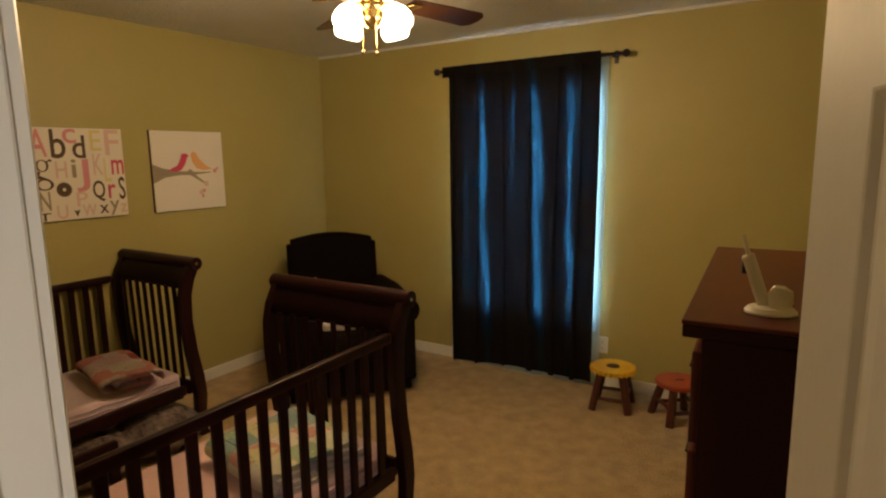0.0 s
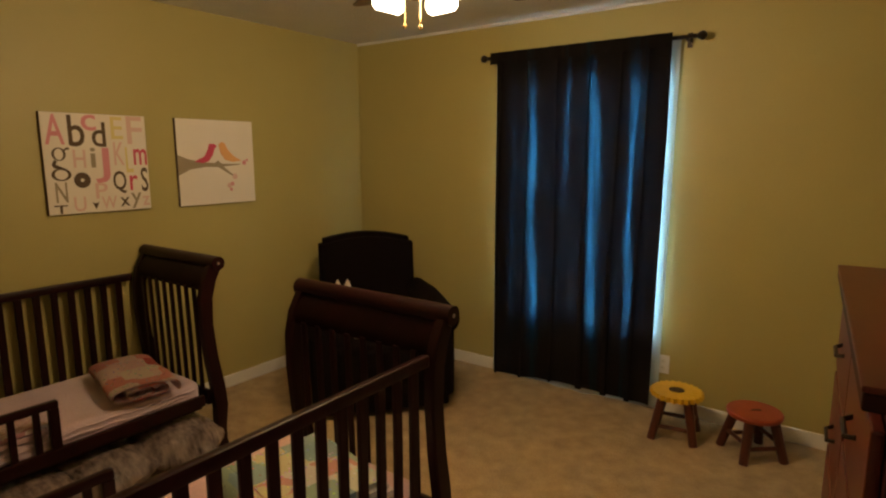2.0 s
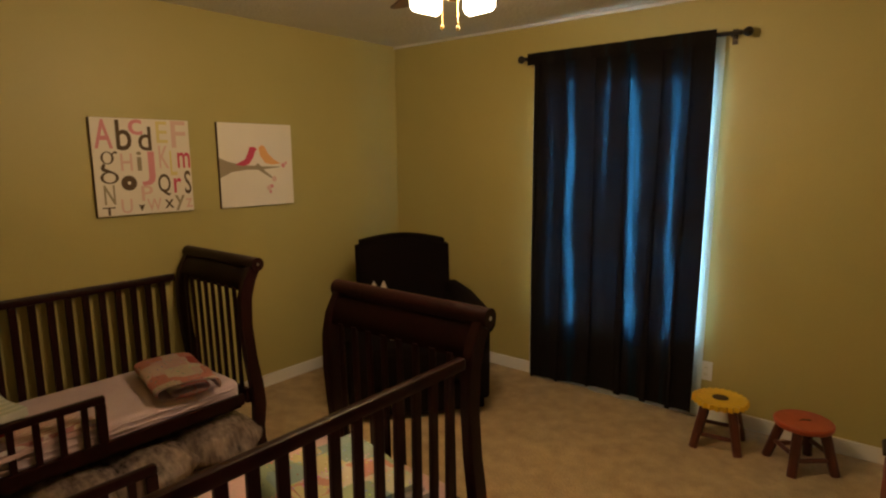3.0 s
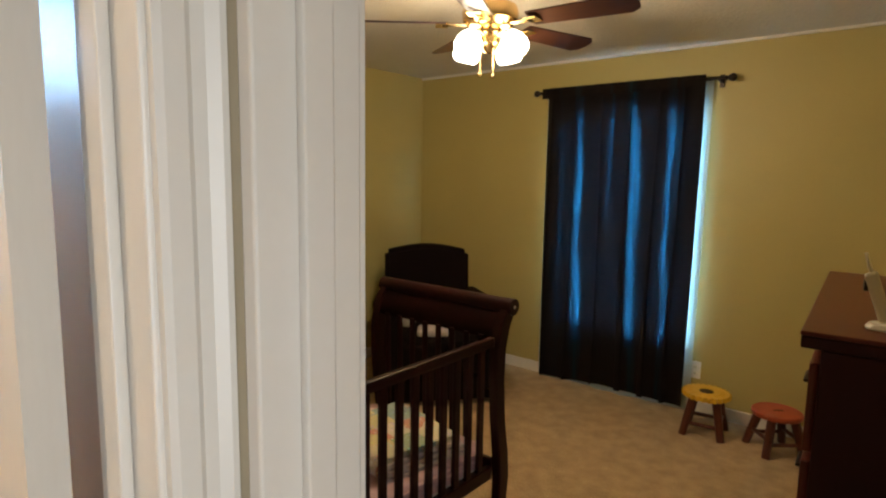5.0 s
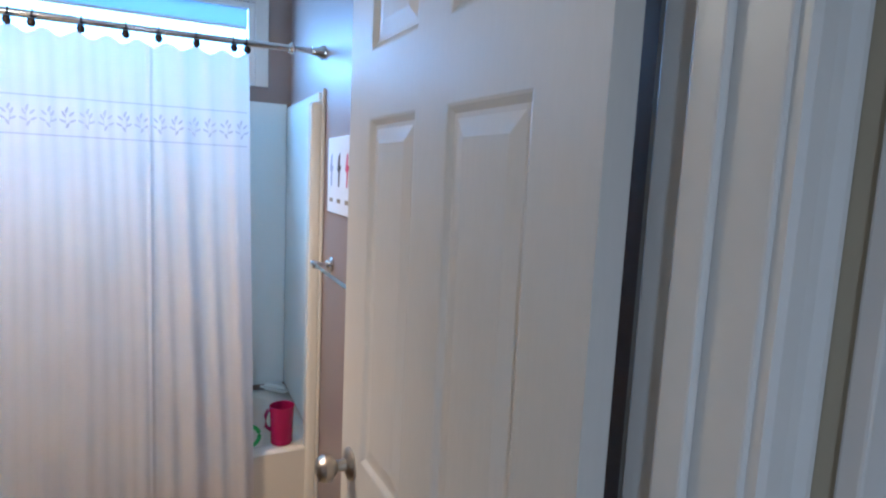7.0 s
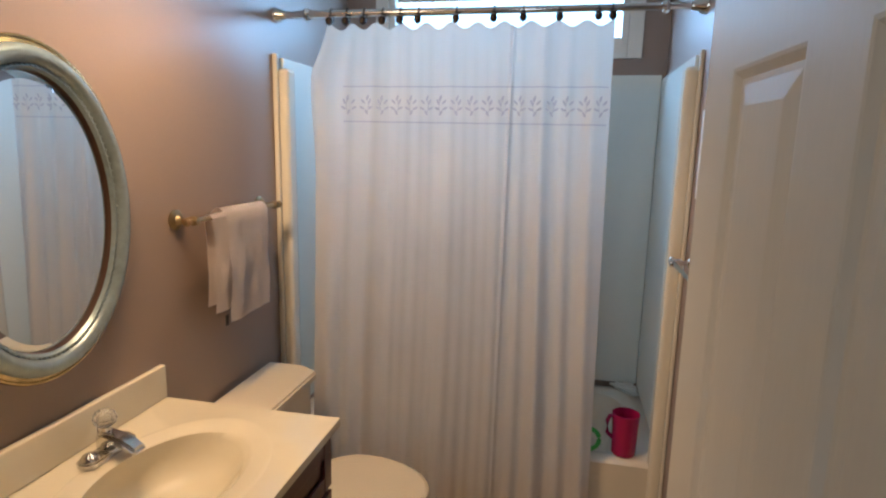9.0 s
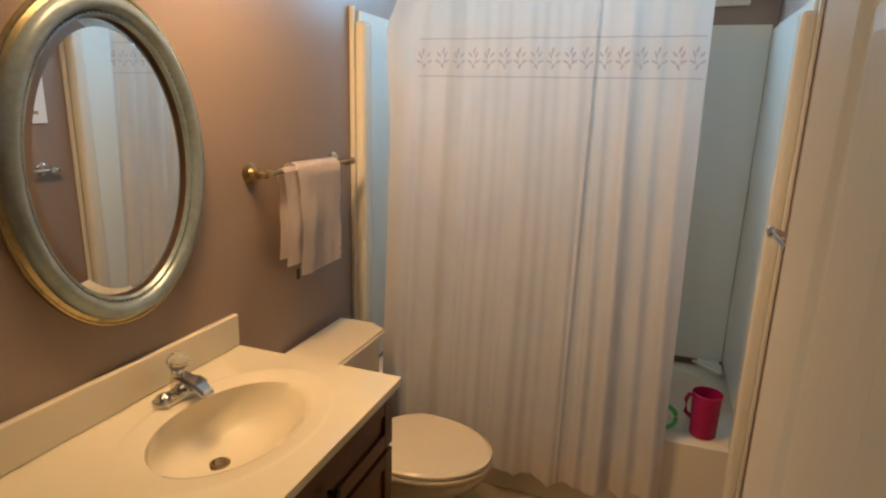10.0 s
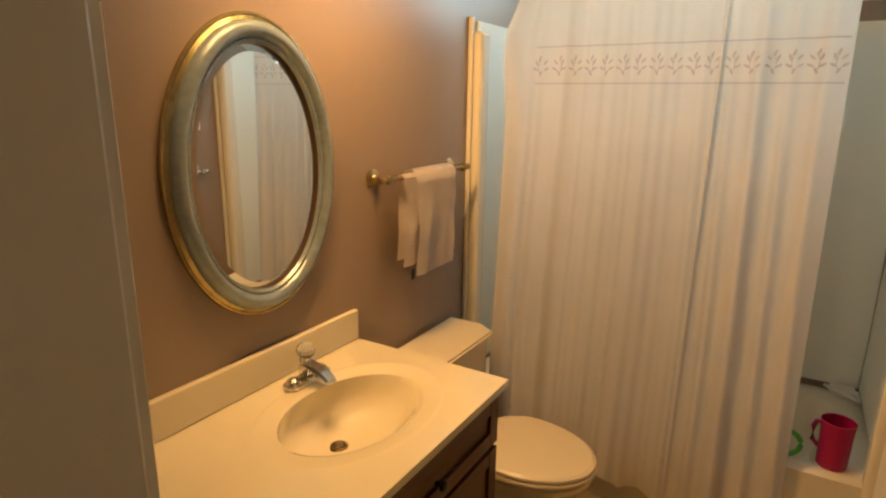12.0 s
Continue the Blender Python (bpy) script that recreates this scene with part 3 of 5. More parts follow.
def crib(name, label, x0, x1, y0, y1, front="rail", top=0.905, base=0.30):
    t = thing(name, label, "toddler bed" if front == "guard" else "crib")
    for s, y in ((1, y1), (-1, y0)):
        for x in (x0, x1 - 0.042):
            part("post", extrude_poly(post_poly(s, y), "x", x, x + 0.042, 0.004), DARKW, t)
        roll = tube([(x0 - 0.012, y + s * 0.082, 1.018), (x1 + 0.012, y + s * 0.082, 1.018)], 0.036, 20)
        part("top_roll", roll, DARKW, t)
        for x in (x0 - 0.012, x1 + 0.012):
            part("screw_cap", lathe([(0, 0), (0.008, 0), (0.006, 0.003), (0, 0.004)], 10, m=pose(x, y + s * 0.082, 1.018, 0, 90 if x > x0 + 0.1 else -90, 0)), NICKEL, t)
        crest = sheet(lambda u, v: (x0 + 0.042 + u * (x1 - x0 - 0.084), y + s * (0.0 + 0.07 * v ** 2.2), 0.885 + 0.125 * v), 1, 8, 0.022)
        part("crest_board", crest, DARKW, t)
        part("lower_rail", box(x0 + 0.042, x1 - 0.042, y + s * 0.015 - 0.012, y + s * 0.015 + 0.012, 0.26, 0.34, 0.004), DARKW, t)
        n = 8
        for k in range(n):
            x = x0 + 0.06 + (x1 - x0 - 0.12) * (k + 0.5) / n
            sl = box(x - 0.013, x + 0.013, y - 0.007, y + 0.007, 0.0, 1.0, 0.003)
            for v in sl.verts:
                z = 0.335 + v.co.z * 0.56; v.co.z = z
                v.co.y += s * 0.018 * (1 - v.co.z / 0.9)
            part("slat", sl, DARKW, t)
    def side(x, sg, ya=None, yb=None, full=True):
        ya, yb = y0 + 0.03, y1 - 0.03
        part("side_rail", box(x - 0.016, x + 0.016, ya, yb, top - 0.044, top, 0.010), DARKW, t)
        part("bottom_rail", box(x - 0.012, x + 0.012, ya, yb, base - 0.06, base, 0.004), DARKW, t)
        n = 15
        for k in range(n):
            y = ya + 0.035 + (yb - ya - 0.07) * (k + 0.5) / n
            part("slat", box(x - 0.008, x + 0.008, y - 0.017, y + 0.017, base - 0.002, top - 0.042, 0.003), DARKW, t)
    side((x0 + 0.022) if front == "guard" else (x1 - 0.022), -1)
    x = x1 - 0.022 if front == "guard" else x0 + 0.022
    ge = 1.195 if front == "guard" else 1.045
    part("front_board", box(x - 0.014, x + 0.014, y0 + 0.03, y1 - 0.03, base - 0.024, base + 0.035, 0.005), DARKW, t)
    g0, gt = y0 + 0.03, base + 0.25
    part("guard_rail", box(x - 0.016, x + 0.016, g0, ge, gt - 0.035, gt, 0.008), DARKW, t)
    for y in (g0 + 0.02, ge - 0.02): part("guard_post", box(x - 0.013, x + 0.013, y - 0.02, y + 0.02, base + 0.035, gt - 0.034, 0.004), DARKW, t)
    for k in range(6):
        y = g0 + 0.04 + (ge - g0 - 0.08) * (k + 0.5) / 6
        part("guard_slat", box(x - 0.007, x + 0.007, y - 0.013, y + 0.013, base + 0.035, gt - 0.034, 0.002), DARKW, t)
    part("mattress_support", box(x0 + 0.045, x1 - 0.045, y0 + 0.03, y1 - 0.03, base - 0.05, base - 0.025), DARKW, t)
    return t
AX0, AX1, AY0, AY1 = -3.655, -2.950, 0.55, 1.892
BXa, BXb, BYa, BYb = -2.180, -1.404, 0.44, 1.790
crib("toddler_bed", "dark cherry sleigh toddler bed with a low guard rail", AX0, AX1, AY0, AY1, "guard", base=0.30)
crib("crib", "dark cherry sleigh bed with one tall slatted side", BXa, BXb, BYa, BYb, "rail", base=0.33)

def mattress(name, label, x0, x1, y0, y1, z0, z1, m):
    t = thing(name, label, "mattress")
    bm = box(x0, x1, y0, y1, z0, z1, 0.035, 4)
    bmesh.ops.subdivide_edges(bm, edges=[e for e in bm.edges if e.calc_length() > 0.3], cuts=14, use_grid_fill=True)
    for v in bm.verts:
        v.co.z += 0.006 * noise.noise(v.co * 6) * (1 if v.co.z > (z0 + z1) / 2 else 0); v.co.x += 0.004 * noise.noise(v.co * 9 + Vector((5, 0, 0)))
    part("fitted_sheet", bm, m, t)
    part("piping", tube([(x0 + 0.02, y0 + 0.03, z0 + 0.025), (x0 + 0.02, y1 - 0.03, z0 + 0.025), (x1 - 0.006, y1 - 0.03, z0 + 0.022), (x1 - 0.006, y0 + 0.03, z0 + 0.022)], 0.006, 6, closed=True), WHITE, t)
    for k, (q, z) in enumerate(((0.004, z1 - 0.034), (0.007, z1 - 0.058), (0.005, z1 - 0.078))):
        n = 26
        part("sheet_tuck", tube([(x1 + q * (0.6 + 0.5 * math.sin(1.3 * j + 2 * k)), y0 + 0.04 + (y1 - y0 - 0.08) * j / n, z + 0.006 * math.sin(0.5 * j + k) + 0.003 * math.sin(1.9 * j)) for j in range(n + 1)], [0.0055 + 0.002 * math.sin(0.8 * j + 3 * k) for j in range(n + 1)], 6), m, t)
    return t
mattress("crib_mattress", "toddler bed mattress with a lilac pink fitted sheet", AX0 + 0.05, AX1 - 0.045, AY0 + 0.04, AY1 - 0.03, 0.277, 0.405, LILAC)
mattress("crib_mattress", "crib mattress with a peach pink fitted sheet", BXa + 0.05, BXb - 0.045, BYa + 0.05, BYb - 0.04, 0.307, 0.44, PINK)

def patchmat(name, colors, scale, seed, loose=0.35):
    m = bpy.data.materials.new(name); m.use_nodes = True
    nt = m.node_tree; b = nt.nodes["Principled BSDF"]; b.inputs["Roughness"].default_value = 0.9
    tc = nt.nodes.new("ShaderNodeTexCoord"); mp = nt.nodes.new("ShaderNodeMapping"); mp.inputs["Location"].default_value = (seed, seed * 0.7, 0)
    vo = nt.nodes.new("ShaderNodeTexVoronoi"); vo.inputs["Scale"].default_value = scale; vo.distance = "CHEBYCHEV"; vo.inputs["Randomness"].default_value = loose
    sep = nt.nodes.new("ShaderNodeSeparateColor"); r = nt.nodes.new("ShaderNodeValToRGB"); r.color_ramp.interpolation = "CONSTANT"
    nt.links.new(tc.outputs["Object"], mp.inputs[0]); nt.links.new(mp.outputs[0], vo.inputs["Vector"]); nt.links.new(vo.outputs["Color"], sep.inputs[0]); nt.links.new(sep.outputs[0], r.inputs[0])
    while len(r.color_ramp.elements) < len(colors): r.color_ramp.elements.new(0.5)
    for i, c in enumerate(colors):
        r.color_ramp.elements[i].position = i / len(colors); r.color_ramp.elements[i].color = (*c, 1)
    v2 = nt.nodes.new("ShaderNodeTexVoronoi"); v2.inputs["Scale"].default_value = scale * 7
    lt = nt.nodes.new("ShaderNodeMath"); lt.operation = "LESS_THAN"; lt.inputs[1].default_value = 0.22
    nt.links.new(mp.outputs[0], v2.inputs["Vector"]); nt.links.new(v2.outputs["Distance"], lt.inputs[0])
    mix = nt.nodes.new("ShaderNodeMix"); mix.data_type = "RGBA"
    nt.links.new(lt.outputs[0], mix.inputs["Factor"]); nt.links.new(r.outputs[0], mix.inputs["A"]); nt.links.new(v2.outputs["Color"], mix.inputs["B"])
    hsv = nt.nodes.new("ShaderNodeHueSaturation"); hsv.inputs["Value"].default_value = 0.8; hsv.inputs["Saturation"].default_value = 0.9
    nt.links.new(mix.outputs["Result"], hsv.inputs["Color"]); nt.links.new(hsv.outputs[0], b.inputs["Base Color"])
    n = nt.nodes.new("ShaderNodeTexNoise"); n.inputs["Scale"].default_value = 60; bp = nt.nodes.new("ShaderNodeBump"); bp.inputs["Strength"].default_value = 0.6; bp.inputs["Distance"].default_value = 0.006
    nt.links.new(n.outputs[0], bp.inputs["Height"]); nt.links.new(bp.outputs[0], b.inputs["Normal"])
    return m
QUILT_A = patchmat("red_cream_patchwork", [(0.62, 0.06, 0.05), (0.92, 0.76, 0.58), (0.90, 0.56, 0.50), (0.86, 0.30, 0.22), (0.94, 0.80, 0.64), (0.90, 0.70, 0.56), (0.92, 0.66, 0.56)], 7.0, 3.1, 0.75)
def stripemat(name, c1, c2, scale, wave):
    m = mat(name, c1, 0.9, color2=c2, bump=0.4, dist=0.003, fine=90)
    nt = m.node_tree; b = nt.nodes["Principled BSDF"]
    w = nt.nodes.new("ShaderNodeTexWave"); w.inputs["Scale"].default_value = scale; w.inputs["Distortion"].default_value = wave
    rr = nt.nodes.new("ShaderNodeValToRGB"); rr.color_ramp.elements[0].color, rr.color_ramp.elements[1].color = (*c1, 1), (*c2, 1)
    rr.color_ramp.elements[0].position, rr.color_ramp.elements[1].position = 0.4, 0.6
    tc = nt.nodes.new("ShaderNodeTexCoord"); nt.links.new(tc.outputs["Object"], w.inputs["Vector"])
    nt.links.new(w.outputs[0], rr.inputs[0]); nt.links.new(rr.outputs[0], b.inputs["Base Color"])
    return m
STRIPE_P = stripemat("striped_pillow_cloth", (0.52, 0.55, 0.46), (0.66, 0.66, 0.58), 6, 1.0)
STRIPE_R = stripemat("pink_white_wavy_cloth", (0.70, 0.58, 0.54), (0.46, 0.20, 0.20), 14, 6.0)
REDC = mat("red_cloth", (0.48, 0.03, 0.03), 0.85, bump=0.4, fine=90)
QUILT_B = patchmat("pastel_patchwork", [(0.24, 0.36, 0.36), (0.62, 0.54, 0.28), (0.60, 0.26, 0.20), (0.60, 0.58, 0.42), (0.32, 0.42, 0.28), (0.66, 0.58, 0.50), (0.30, 0.40, 0.38)], 8.5, 1.4)
FLORAL = patchmat("white_floral_lining", [(0.70, 0.62, 0.60), (0.66, 0.56, 0.58), (0.72, 0.64, 0.58)], 22.0, 5.0)

def folded_quilt(name, label, at, turn, w, d, layers, m, lining, th=0.022):
    t = thing(name, label, "blanket", at, turn)
    for k in range(layers):
        z = k * th
        def fn(u, v, z=z, k=k):
            x = (u - 0.5) * (w - 0.012 * k); y = (v - 0.5) * (d - 0.01 * k)
            return (x + 0.006 * math.sin(7 * v + k), y + 0.006 * math.sin(6 * u + 2 * k), z + th * 0.5 + 0.006 * noise.noise(Vector((x * 9, y * 9, k))) )
        bm = sheet(fn, 16, 16)
        bmesh.ops.solidify(bm, geom=bm.faces[:], thickness=th * 0.8)
        bmesh.ops.recalc_face_normals(bm, faces=bm.faces[:])
        part("fold", bm, m if k == layers - 1 else lining, t)
    part("rolled_edge", tube([(-w / 2 + 0.02, -d / 2, th * layers * 0.48), (0, -d / 2 - 0.006, th * layers * 0.5), (w / 2 - 0.02, -d / 2, th * layers * 0.48)], [th * layers * 0.44] * 3, 14), m, t)
    return t
def rolled_quilt(name, label, at, turn, w, d, h, m, lining):
    """A quilt folded over and over on itself: its turns show as a flat spiral at the ends."""
    t = thing(name, label, "blanket", at, turn)
    turns, n = 2.35, 96
    def centre(s):
        a = 2 * math.pi * turns * s - 0.6
        k = 1 - 0.80 * s
        c, q = math.cos(a), math.sin(a)
        flat_ = 1 / (abs(c) ** 3.2 + abs(q) ** 3.2) ** (1 / 3.2)
        return d / 2 * k * c * flat_ * (1 if k > 0.5 else 0.9), h / 2 + (h / 2 - 0.010) * k * q * flat_
    def layer(off):
        def fn(u, v):
            y, z = centre(v)
            y2, z2 = centre(min(1, v + 0.004)); dy, dz = y2 - y, z2 - z; l = math.hypot(dy, dz) or 1
            x = (u - 0.5) * (w - 0.02 * math.sin(9 * v)); b = 0.010 * noise.noise(Vector((x * 7, y * 8, z * 9 + 3)))
            sag = 1 - 0.22 * max(0, -math.cos(math.pi * (u + 0.1)) * 0.5)
            return (x + 0.010 * math.sin(11 * v), y - dz / l * off + b, (z + dy / l * off) * sag + b * 0.8 * (z > 0.03))
        return fn
    part("quilt_face", sheet(layer(-0.0055), 22, n, 0.006), m, t)
    part("quilt_lining", sheet(layer(0.0035), 22, n, 0.005), lining, t)
    return t
rolled_quilt("folded_quilt", "folded red and cream patchwork quilt on the lilac sheet", (-3.185, 1.60, 0.410), -12, 0.48, 0.33, 0.110, QUILT_A, PINK)
folded_quilt("folded_quilt", "folded pastel patchwork quilt on the peach sheet", (-1.70, 1.45, 0.445), -10, 0.46, 0.38, 4, QUILT_B, FLORAL, 0.024)
folded_quilt("pillow", "striped pale pillow on the toddler bed", (-3.44, 0.82, 0.41), 5, 0.36, 0.30, 2, STRIPE_P, STRIPE_P, 0.045)
folded_quilt("folded_blanket", "pink and white wavy striped blanket behind the guard rail", (-3.08, 0.90, 0.408), 6, 0.22, 0.50, 2, STRIPE_R, PINK, 0.025)
folded_quilt("folded_cloth", "crumpled red cloth on the striped blanket", (-3.09, 0.76, 0.462), 15, 0.16, 0.18, 2, REDC, QUILT_A, 0.025)

for y, s in ((1.72, 1.0), (1.36, 0.9), (1.05, 0.8)):
    bm = bmesh.new(); bmesh.ops.create_icosphere(bm, subdivisions=4, radius=1.0)
    for v in bm.verts:
        an = math.atan2(v.co.y, v.co.x)
        crease = abs(math.sin(9 * an + 3 * noise.noise(v.co * 2 + Vector((y, 0, 0))))) ** 0.5 * (1 - abs(v.co.z)) 
        d = 1 + 0.14 * noise.noise(v.co * 1.6 + Vector((y * 7, 0, 0))) + 0.06 * crease + 0.03 * noise.noise(v.co * 9)
        v.co = Vector((v.co.x * 0.23 * d, v.co.y * 0.22 * d, v.co.z * 0.118 * d))
        v.co.z = max(v.co.z, -0.105)
    solid("storage_bag", move(bm, pose(-3.05, y, 0.106, 0, 0, 30 * y)), PLASTICBAG, "clear plastic bag of bedding stowed under the toddler bed", "bag")

# ================= armchair =================
ch = thing("armchair", "black upholstered armchair with an arched back in the room corner", "armchair", (-2.80, 3.00, 0), 50)
back = [(-0.33, 0.12)] + [(-0.335 + 0.67 * k / 14, 0.975 + 0.05 * math.sin(math.pi * k / 14)) for k in range(15)] + [(0.33, 0.12)]
b = extrude_poly(back, "y", 0.0, 0.15, 0.03)
for v in b.verts: v.co.y += 0.26 + max(0, v.co.z - 0.4) * 0.2
part("backrest", b, BLACKC, ch)
part("seat", box(-0.29, 0.29, -0.42, 0.30, 0.20, 0.45, 0.05, 4), BLACKC, ch)
part("skirt", box(-0.40, 0.40, -0.39, 0.34, 0.035, 0.215, 0.012), BLACKC, ch)
for s in (-1, 1):
    arm = bmesh.new()
    box(min(s * 0.29, s * 0.43), max(s * 0.29, s * 0.43), -0.42, 0.34, 0.10, 0.60, 0.03, 3, bm=arm)
    tube([(s * 0.370, -0.43, 0.590), (s * 0.370, 0.1, 0.605), (s * 0.345, 0.34, 0.63)], [0.085, 0.085, 0.065], 18, bm=arm)
    part("armrest", arm, BLACKC, ch)
    for y in (-0.28, 0.36): part("leg", lathe([(0, 0), (0.018, 0), (0.028, 0.10), (0, 0.10)], 12, m=pose(s * 0.28, y, 0)), DARKW, ch)

toy = bmesh.new()
for rx, rz, z in ((0.075, 0.10, 0.535), (0.055, 0.055, 0.665)):
    o = bmesh.new(); bmesh.ops.create_icosphere(o, subdivisions=3, radius=1.0)
    for v in o.verts: v.co = Vector((v.co.x * rx, v.co.y * rx, v.co.z * rz + z))
    join(toy, o)
for dx in (-0.032, 0.032):
    lathe([(0, 0), (0.026, 0), (0.014, 0.04), (0, 0.065)], 14, bm=toy, m=pose(dx, 0, 0.70), sy=0.5)
solid("soft_toy", move(toy, pose(-2.99, 2.90, 0, 0, 0, 48)), CANVAS, "small pale soft toy with pointed ears on the black armchair", "toy")
solid("folded_cloth", move(box(-0.11, 0.11, -0.08, 0.08, 0.4405, 0.50, 0.02, 3), pose(-2.70, 2.86, 0, 0, 0, 40)), FLORAL, "folded pink and white cloth on the armchair seat", "cloth")

# ================= dresser =================
DX0, DX1, DYa, DYb, DZ = -0.232, 0.110, 1.240, 2.25, 1.258
dr = thing("dresser", "tall reddish cherry dresser with a flat overhanging top", "dresser")
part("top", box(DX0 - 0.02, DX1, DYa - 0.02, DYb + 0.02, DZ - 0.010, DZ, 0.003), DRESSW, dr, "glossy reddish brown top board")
# Lower part of the top board, split off to carry the darker shade.
part("shaded_top_edge", box(DX0 - 0.018, DX1, DYa - 0.018, DYb + 0.018, DZ - 0.038, DZ - 0.0105, 0.004), DRESS_SHADE, dr)
part("body", box(DX0 + 0.02, DX1, DYa - 0.012, DYb, 0.06, DZ - 0.039, 0.003), DRESS_SHADE, dr)
part("plinth", box(DX0 + 0.03, DX1, DYa + 0.01, DYb - 0.01, 0.0, 0.059, 0.002), DARKW, dr)
for k in range(5):
    z0 = 0.075 + k * 0.225
    for y0, y1 in ((DYa + 0.02, (DYa + DYb) / 2 - 0.006), ((DYa + DYb) / 2 + 0.006, DYb - 0.02)):
        d = part("drawer", box(DX0, DX0 + 0.019, y0, y1, z0, z0 + 0.205, 0.004), DRESSW, dr)
        part("drawer_pull", tube([(DX0, (y0 + y1) / 2 - 0.05, z0 + 0.11), (DX0 - 0.016, (y0 + y1) / 2 - 0.04, z0 + 0.105), (DX0 - 0.016, (y0 + y1) / 2 + 0.04, z0 + 0.105), (DX0, (y0 + y1) / 2 + 0.05, z0 + 0.11)], 0.005, 8), BLACKM, d)

mon = thing("baby_monitor", "ivory baby monitor with a slanted antenna on the dresser", "baby monitor", (-0.098, 1.345, DZ + 0.001), 10)
part("base", lathe([(0, 0), (0.058, 0), (0.064, 0.008), (0.055, 0.017), (0.02, 0.022), (0, 0.022)], 28, sx=1.0, sy=0.8), IVORYP, mon)
part("foot_ring", lathe([(0.0, 0.0), (0.066, 0.0), (0.066, 0.004), (0, 0.004)], 28, sy=0.8), CHROME, mon)
part("handset", move(box(-0.016, 0.016, -0.011, 0.011, 0, 0.13, 0.007, 3), pose(-0.015, 0, 0.018, 0, -22, 0)), IVORYP, mon)
part("antenna", tube([(-0.060, 0, 0.135), (-0.078, 0, 0.185)], [0.006, 0.004], 8), IVORYP, mon)
mon.scale = (0.78, 0.78, 0.90)
part("lens", lathe([(0, 0), (0.014, 0), (0.014, 0.012), (0, 0.014)], 16, m=pose(-0.062, 0.01, 0.105, 0, -90, 0)), DARKP, mon)
part("cradle", lathe([(0, 0), (0.03, 0), (0.034, 0.02), (0.024, 0.045), (0, 0.052)], 20, m=pose(0.015, 0, 0.018, 0, 15, 0), sy=0.6), IVORYP, mon)
solid("power_cord", tube([(-0.042, 1.340, DZ + 0.004), (0.03, 1.320, DZ + 0.004), (0.07, 1.315, DZ + 0.004), (0.105, 1.32, DZ + 0.004)], 0.0025, 6), IVORYP, "thin ivory power cord on the dresser top", "cord")

dr.matrix_world = pose(DX0, DYa, 0, 0, 0, 3.5) @ pose(-DX0, -DYa, 0)
# ================= stools, outlet =================
def stool(name, label, x, y, turn, m, H=0.265, R=0.135, flower=False):
    t = thing(name, label, "stool", (x, y, 0), turn, "small wooden stools")
    if flower:
        bm = bmesh.new(); n = 24; pts = []
        for k in range(n * 4):
            a = 2 * math.pi * k / (n * 4); r = R + 0.008 * math.cos(n * a); pts.append((r * math.cos(a), r * math.sin(a)))
        part("seat", extrude_poly(pts, "z", H - 0.028, H, 0.0, bm=bm), YELLOWP, t, "scalloped yellow sunflower seat")
        part("flower_centre", lathe([(0, H), (0.042, H), (0.040, H + 0.002), (0, H + 0.003)], 24), BROWNP, t, "dark brown painted sunflower centre")
        for k in range(16):
            a = 22.5 * k
            part("petal", move(extrude_poly([(0.045, -0.010), (0.075, -0.016), (0.112, 0.0), (0.075, 0.016), (0.045, 0.010)], "z", H - 0.001, H + 0.0025), pose(0, 0, 0, 0, 0, a)), YELLOWP, t)
    else:
        part("seat", lathe([(0, H - 0.028), (R - 0.005, H - 0.028), (R, H - 0.02), (R, H - 0.006), (R - 0.006, H), (0, H)], 40), m, t, "round red-brown painted seat")
        part("painted_motif", extrude_poly([(-0.03, -0.006), (0.0, 0.012), (0.035, 0.004), (0.03, -0.012), (0.0, -0.004)], "z", H, H + 0.0015), BROWNP, t)
    for k in range(4):
        a = math.radians(45 + 90 * k); c, s = math.cos(a), math.sin(a)
        part("leg", tube([(0.155 * c, 0.155 * s, 0.0), (0.092 * c, 0.092 * s, H - 0.027)], [0.023, 0.026], 10), STOOLW, t)
    for k in range(4):
        a = math.radians(45 + 90 * k); a2 = math.radians(135 + 90 * k); z = 0.075 + 0.025 * (k % 2); q = 0.130
        part("stretcher", tube([(q * math.cos(a), q * math.sin(a), z), (q * math.cos(a2), q * math.sin(a2), z)], 0.012, 8), STOOLW, t)
    return t
stool("stool", "small wooden stool with a painted yellow sunflower seat", -1.020, 3.532, 8, YELLOWP, flower=True)
stool("stool", "small wooden stool with a round red-brown seat", -0.630, 3.545, 40, REDP, H=0.245)

def outlet(x, z):
    t = thing("wall_outlet", "white duplex outlet plate on the olive wall", "outlet", (x, BY1, z))
    part("plate", box(-0.035, 0.035, -0.007, -0.0015, -0.058, 0.058, 0.002), WHITE, t)
    for dz in (-0.021, 0.021):
        s = part("socket", lathe([(0, 0), (0.0155, 0), (0.0155, 0.003), (0, 0.003)], 20, m=pose(0, -0.007, dz, 90, 0, 0)), IVORYP, t)
        for dx in (-0.005, 0.005): part("slot", box(dx - 0.001, dx + 0.001, -0.0113, -0.0095, dz - 0.004, dz + 0.004), DARKP, s)
outlet(-1.173, 0.297)

